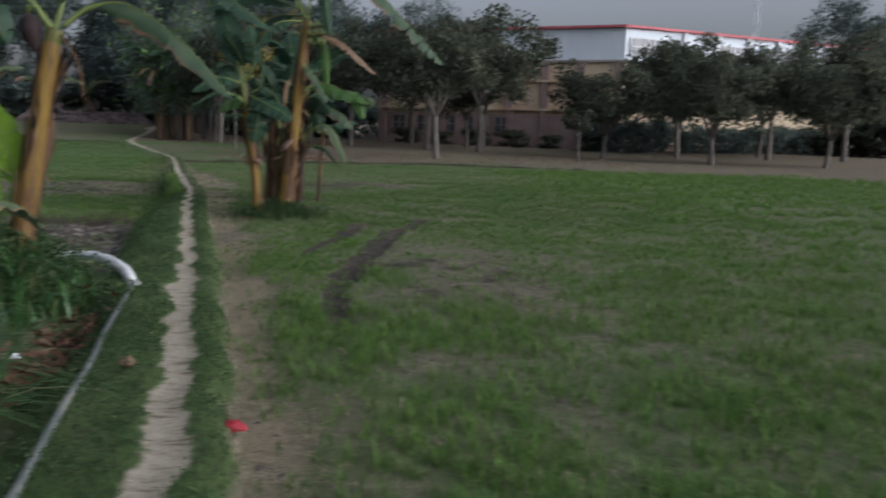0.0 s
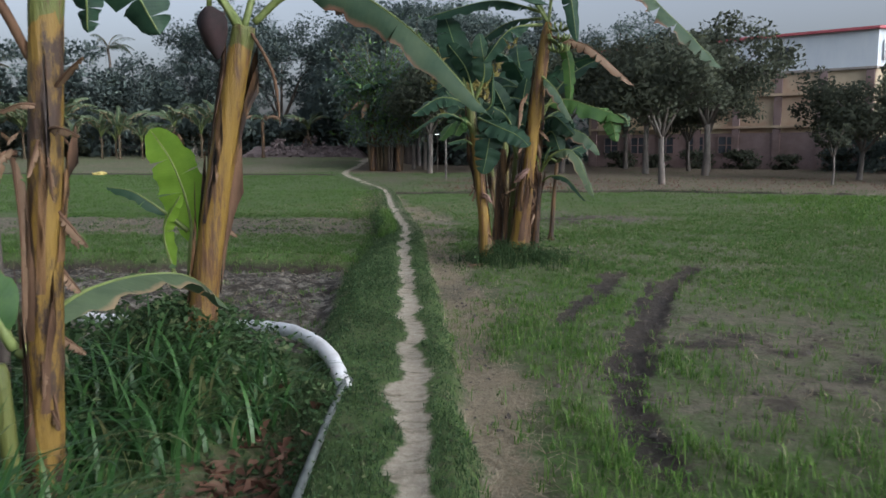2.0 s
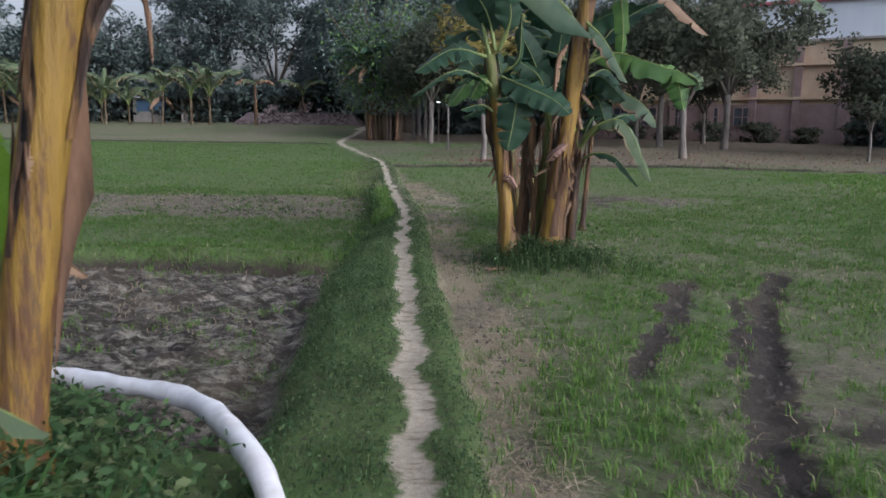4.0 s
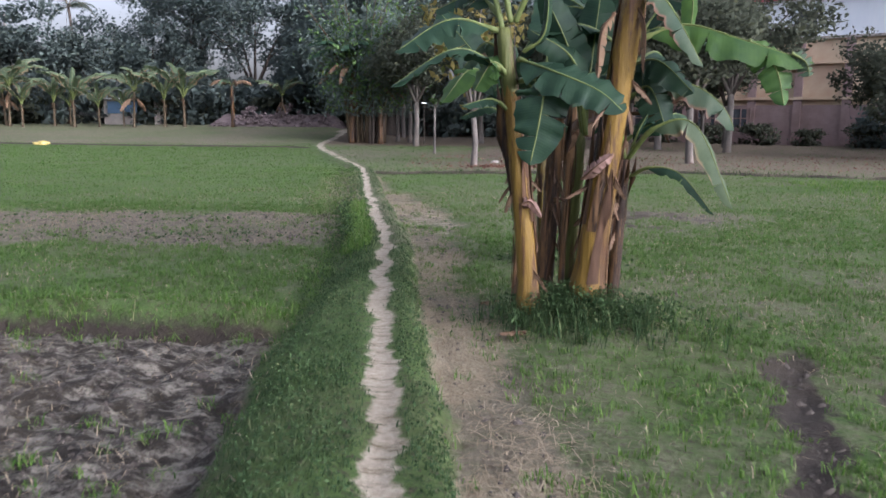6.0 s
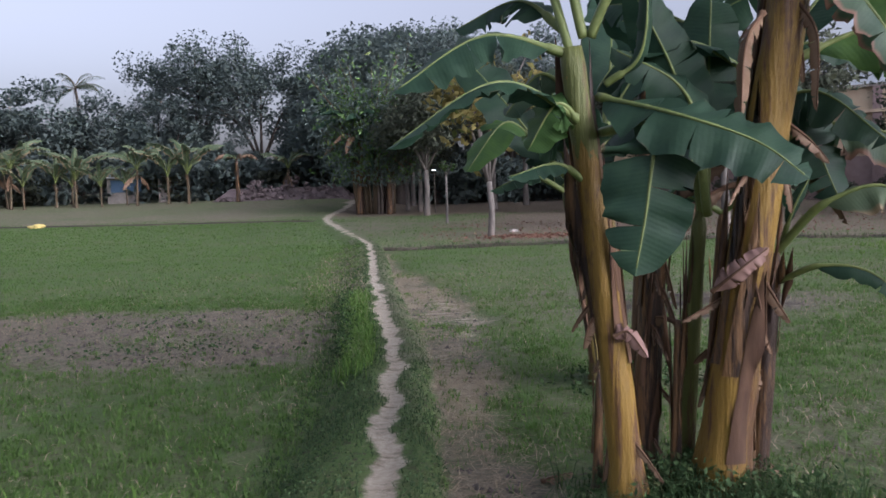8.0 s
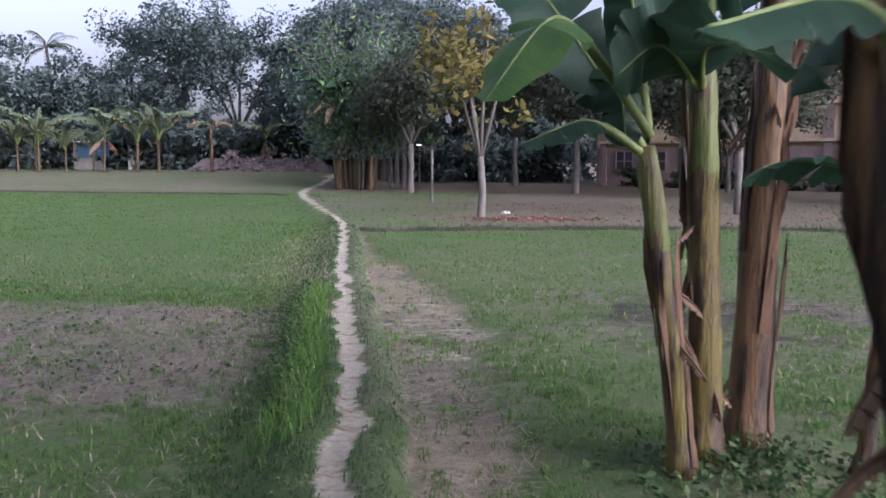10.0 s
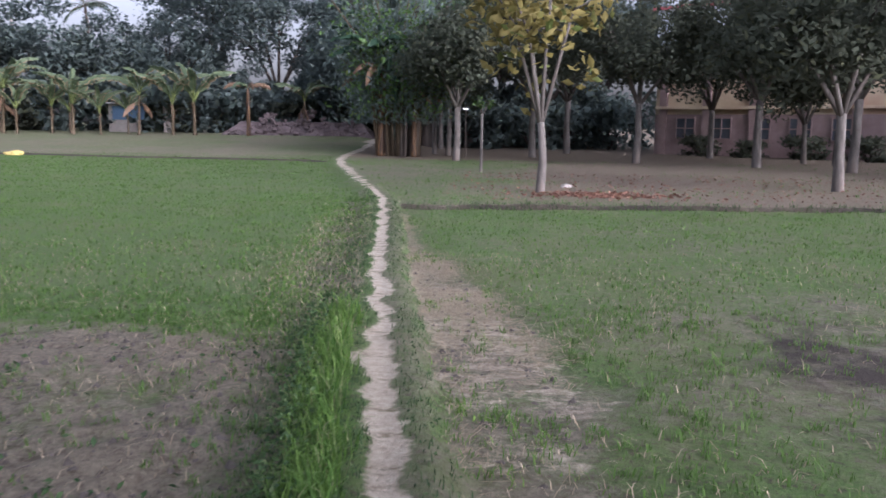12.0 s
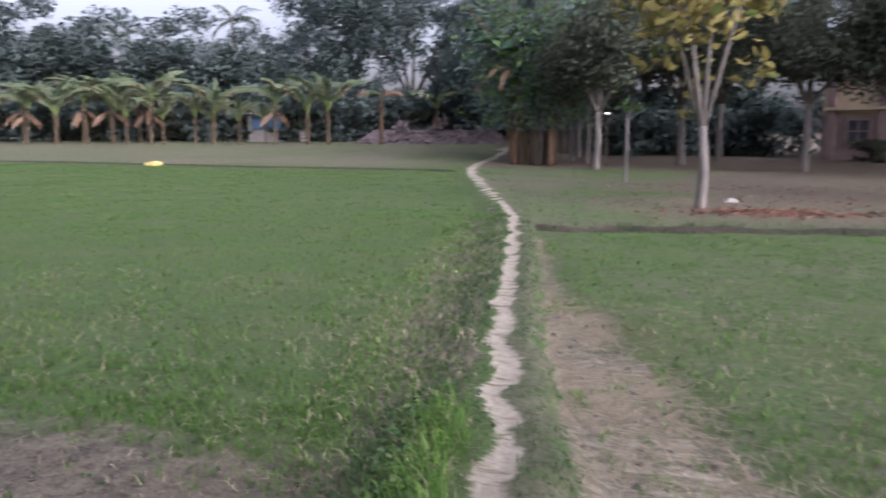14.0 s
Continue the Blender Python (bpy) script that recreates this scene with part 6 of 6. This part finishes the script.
    wd = np.stack((-np.sin(az), np.cos(az), np.zeros(m)), 1) * 0.0017
    verts = np.stack((sp - v - wd, sp - v + wd, sp + v + wd, sp + v - wd), 1).reshape(-1, 3)
    loops = ((np.arange(m) * 4)[:, None] + np.array([[0, 1, 2, 3]])).ravel()
    tagged(new("straw", fast_mesh("straw", verts, np.full(m, 4), loops, M_STRAW)), "loose dry straw on the bare earth strip", "straw", kind="stuff")
    # crumbled earth in the ruts and the dug plot
    sp, _, d = scatter(-5, 4.5, 3.0, 26, 420, lambda x, y, c, d: np.clip(np.maximum(c["mud"] - 0.3, ((d < -0.55) | (d > 0.3)) * (c["bare"] - 0.42) * 0.5), 0, 1))
    m = len(sp)
    base = np.array([(1, 0, 0), (-1, 0, 0), (0, 1, 0), (0, -1, 0), (0, 0, 0.8), (0, 0, -0.8)], dtype=float)
    sz = (0.006 + 0.026 * RNG.uniform(0, 1, (m, 1, 1)) ** 2) * RNG.uniform(0.6, 1.4, (m, 6, 1))
    verts = (sp[:, None, :] + base[None] * sz + RNG.normal(0, 0.005, (m, 6, 3))).reshape(-1, 3)
    tri = np.array([[0, 2, 4, 2, 1, 4, 1, 3, 4, 3, 0, 4]])
    loops = ((np.arange(m) * 6)[:, None] + tri).ravel()
    tagged(new("earth_clods", fast_mesh("earth_clods", verts, np.full(4 * m, 3), loops, M_CLOD, True)), "dark crumbled clods of damp earth", "earth", kind="stuff")


build_litter()


# ---- tall grass, mound and stool weeds ----
def grass_clump(label, x, y, n, length, seed, group):
    """Long arching blades in six steps."""
    rn = np.random.default_rng(seed)
    K = 7
    t = np.linspace(0, 1, K)[None, :, None]
    az = rn.uniform(0, 6.28, n)
    out = np.stack((np.cos(az), np.sin(az), np.zeros(n)), 1)[:, None, :]
    side = np.stack((-np.sin(az), np.cos(az), np.zeros(n)), 1)[:, None, :]
    L = 1.12 * length * rn.uniform(0.55, 1.15, (n, 1, 1))
    bend = rn.uniform(0.35, 1.25, (n, 1, 1))
    b = np.stack((rn.normal(0, 0.13, n), rn.normal(0, 0.13, n), np.zeros(n)), 1)[:, None, :]
    mid = b + out * L * bend * (0.25 * t + 0.55 * t ** 2.2) + np.array((0, 0, 1.0)) * L * (t * 0.95 - bend * 0.62 * t ** 2.4)
    w = 0.0105 * (1 - t ** 2) + 0.0006
    v = np.stack((mid - side * w, mid + side * w), 2).reshape(-1, 3)
    i = (np.arange(n)[:, None] * 2 * K + np.arange(K - 1)[None, :] * 2).ravel()[:, None]
    loops = (i + np.array([[0, 1, 3, 2]])).ravel()
    ob = new("tall_grass", fast_mesh("tall_grass", v, np.full(n * (K - 1), 4), loops, M_TALL))
    ob.location = (x, y, ground_z(x, y) - 0.02)
    return tagged(ob, label, "grass", group)


def leaf_cover(name, label, n, spot, rise, size, mat, cat="weeds"):
    x, y = spot(n)
    z = land(x, y)[0] + RNG.uniform(0, 1, n) ** 1.5 * rise
    tagged(new(name, fast_mesh(name, *leaf_quads(RNG, np.stack((x, y, z), 1), RNG.uniform(0.5, 1.3, n) * size, 0.5, 0.55), mat)), label, cat, kind="stuff")


def build_weeds():
    gr = "tall grass clumps beside the pipe"
    for i, (x, y, n, L) in enumerate([(-0.3, 4.75, 330, 0.85), (-0.62, 4.2, 330, 0.95), (-0.12, 4.1, 300, 0.75), (-0.85, 5.05, 260, 0.9), (-1.2, 4.5, 260, 0.95), (-0.25, 3.5, 260, 0.8),
                                      (-0.9, 3.6, 260, 0.9), (-1.5, 5.3, 200, 0.8), (-0.45, 5.35, 180, 0.6)]):
        grass_clump("tall arching clump of green grass blades", x, y, n, L, 80 + i, gr)
    for i, (x, y) in enumerate([(-0.3, 6.75), (-0.1, 7.0), (-0.5, 6.5), (-1.0, 6.3), (-0.75, 6.85), (-0.25, 7.3), (-0.8, 6.1), (-1.2, 6.9), (-0.55, 7.0)]):
        right = x > -0.4
        grass_clump("small clump of arching grass on the mound", x, y, 45 if right else 95, 0.34 if right else 0.55, 95 + i, "grass clumps on the mound")
    leaf_cover("mound_weeds", "dense dark green weeds over the mound", 9000, lambda n: (RNG.normal(-0.85, 0.34, n), RNG.normal(7.4, 0.42, n)), 0.22, 0.05, M_WEED)
    leaf_cover("mound_weeds", "rank weeds spreading behind the mound", 8000, lambda n: (RNG.normal(-2.3, 0.6, n), np.minimum(RNG.normal(7.55, 0.35, n), 8.4)), 0.5, 0.055, M_WEED)
    leaf_cover("hollow_weeds", "green weeds round the leafy hollow", 3800, lambda n: (RNG.uniform(-1.3, 0.32, n), RNG.uniform(4.6, 7.3, n)), 0.08, 0.045, M_WEED)
    leaf_cover("corner_weeds", "low weeds behind the tall grass", 13000, lambda n: (RNG.uniform(-4.5, -0.9, n), RNG.uniform(3.5, 8.6, n)), 0.34, 0.055, M_WEED)
    leaf_cover("stool_weeds", "leafy green weeds round the banana stems", 2600, lambda n: (RNG.normal(1.4, 0.32, n), RNG.normal(13.3, 0.22, n)), 0.17, 0.036, M_WEED)
    leaf_cover("stool_weeds", "leafy green weeds round the banana stems", 700, lambda n: (RNG.normal(1.5, 0.28, n), RNG.normal(15.65, 0.16, n)), 0.1, 0.05, M_WEED)
    st = np.stack((RNG.normal(1.4, 0.38, 420), RNG.normal(13.2, 0.24, 420), np.zeros(420)), 1)
    st[:, 2] = land(st[:, 0], st[:, 1])[0]
    sow("stool_grass", "dark tufts of grass round the banana stems", tufts(st, 6, 0.02), 0.06, 0.24, 0.0032, 1.1, M_WEED)
    sp, _, d = scatter(-9, -0.5, 13.2, 20.6, 260, lambda x, y, c, d: (d < -0.75) * (0.12 + 0.88 * smooth(0.15, 0.6, wave(x, y, 4.1, 7.0))) * smooth(0.3, 0.8, c["bare"]))
    sp[:, 2] += RNG.uniform(0.005, 0.04, len(sp))
    tagged(new("band_weeds", fast_mesh("band_weeds", *leaf_quads(RNG, sp, RNG.uniform(0.02, 0.055, len(sp)), 0.4, 0.6), M_WEED)), "sparse low weeds on the bare soil band", "weeds", kind="stuff")
    sp, _, d = scatter(-6, -0.2, 8.6, 13.1, 130, lambda x, y, c, d: c["mud"] * smooth(0.1, 0.7, wave(x, y, 3.3, 5.0)))
    sow("plot_stubble", "sparse yellowing stubble in the dug plot", tufts(sp, 4, 0.03), 0.03, 0.07, 0.0022, 2.2, M_STRAW)
    leaf_cover("bund_bush", "low leafy bush on the flank of the bund", 1700, lambda n: (lambda y: (np.interp(y, TY, TX) - 0.46 + RNG.normal(0, 0.06, n), y))(RNG.uniform(16.6, 20.4, n)), 0.2, 0.035, M_WEED, "bush")


build_weeds()


# ---- lamp in the orchard, far pole and mast ----
def build_far_details():
    ob = thing("tube_lamp", "small lit tube lamp on a thin pole among the trees", "lamp", at=(-2.9, 52.5, ground_z(-2.9, 52.5) - 0.7))
    g = Geo()
    g.tube([(0, 0, -0.1), (0, 0, 3.2)], [0.035, 0.03], 8)
    part("pole", g, [M_BARK_D], ob)
    g = Geo()
    g.tube([(-0.13, -0.05, 3.0), (0.13, -0.05, 2.98)], [0.022, 0.022], 8)
    glow = Nodes("lamp_tube", 0.4)
    glow.p.inputs["Emission Color"].default_value, glow.p.inputs["Emission Strength"].default_value = (1, 0.97, 0.92, 1), 1.4
    part("tube", g, [glow.mat], ob, "glowing white lamp tube")
    ob = thing("concrete_pole", "pale concrete pole standing before the far trees", "pole", at=(-42.0, 77.0, ground_z(-42, 77)))
    g = Geo()
    g.tube([(0, 0, -0.2), (0, 0, 5), (0, 0, 9.6)], [0.17, 0.14, 0.11], 8)
    part("shaft", g, [M_CONC], ob)
    ob = thing("lattice_mast", "thin steel lattice mast far behind the building", "mast", at=(78.0, 128.0, 0))
    for x, y in ((-0.5, -0.5), (0.5, -0.5), (0, 0.5)):
        g = Geo()
        g.tube([(x, y, 0), (x * 0.7, y * 0.7, 34)], [0.06, 0.05], 5)
        part("leg", g, [M_FRAME], ob)
    for k in range(28):
        g = Geo()
        z, q = k * 1.2, 0.5 * (1 - 0.3 * k / 28)
        g.tube([(-q, -q, z), (q, -q, z + 1.2)], [0.035, 0.035], 4)
        part("brace", g, [M_FRAME], ob)


build_far_details()
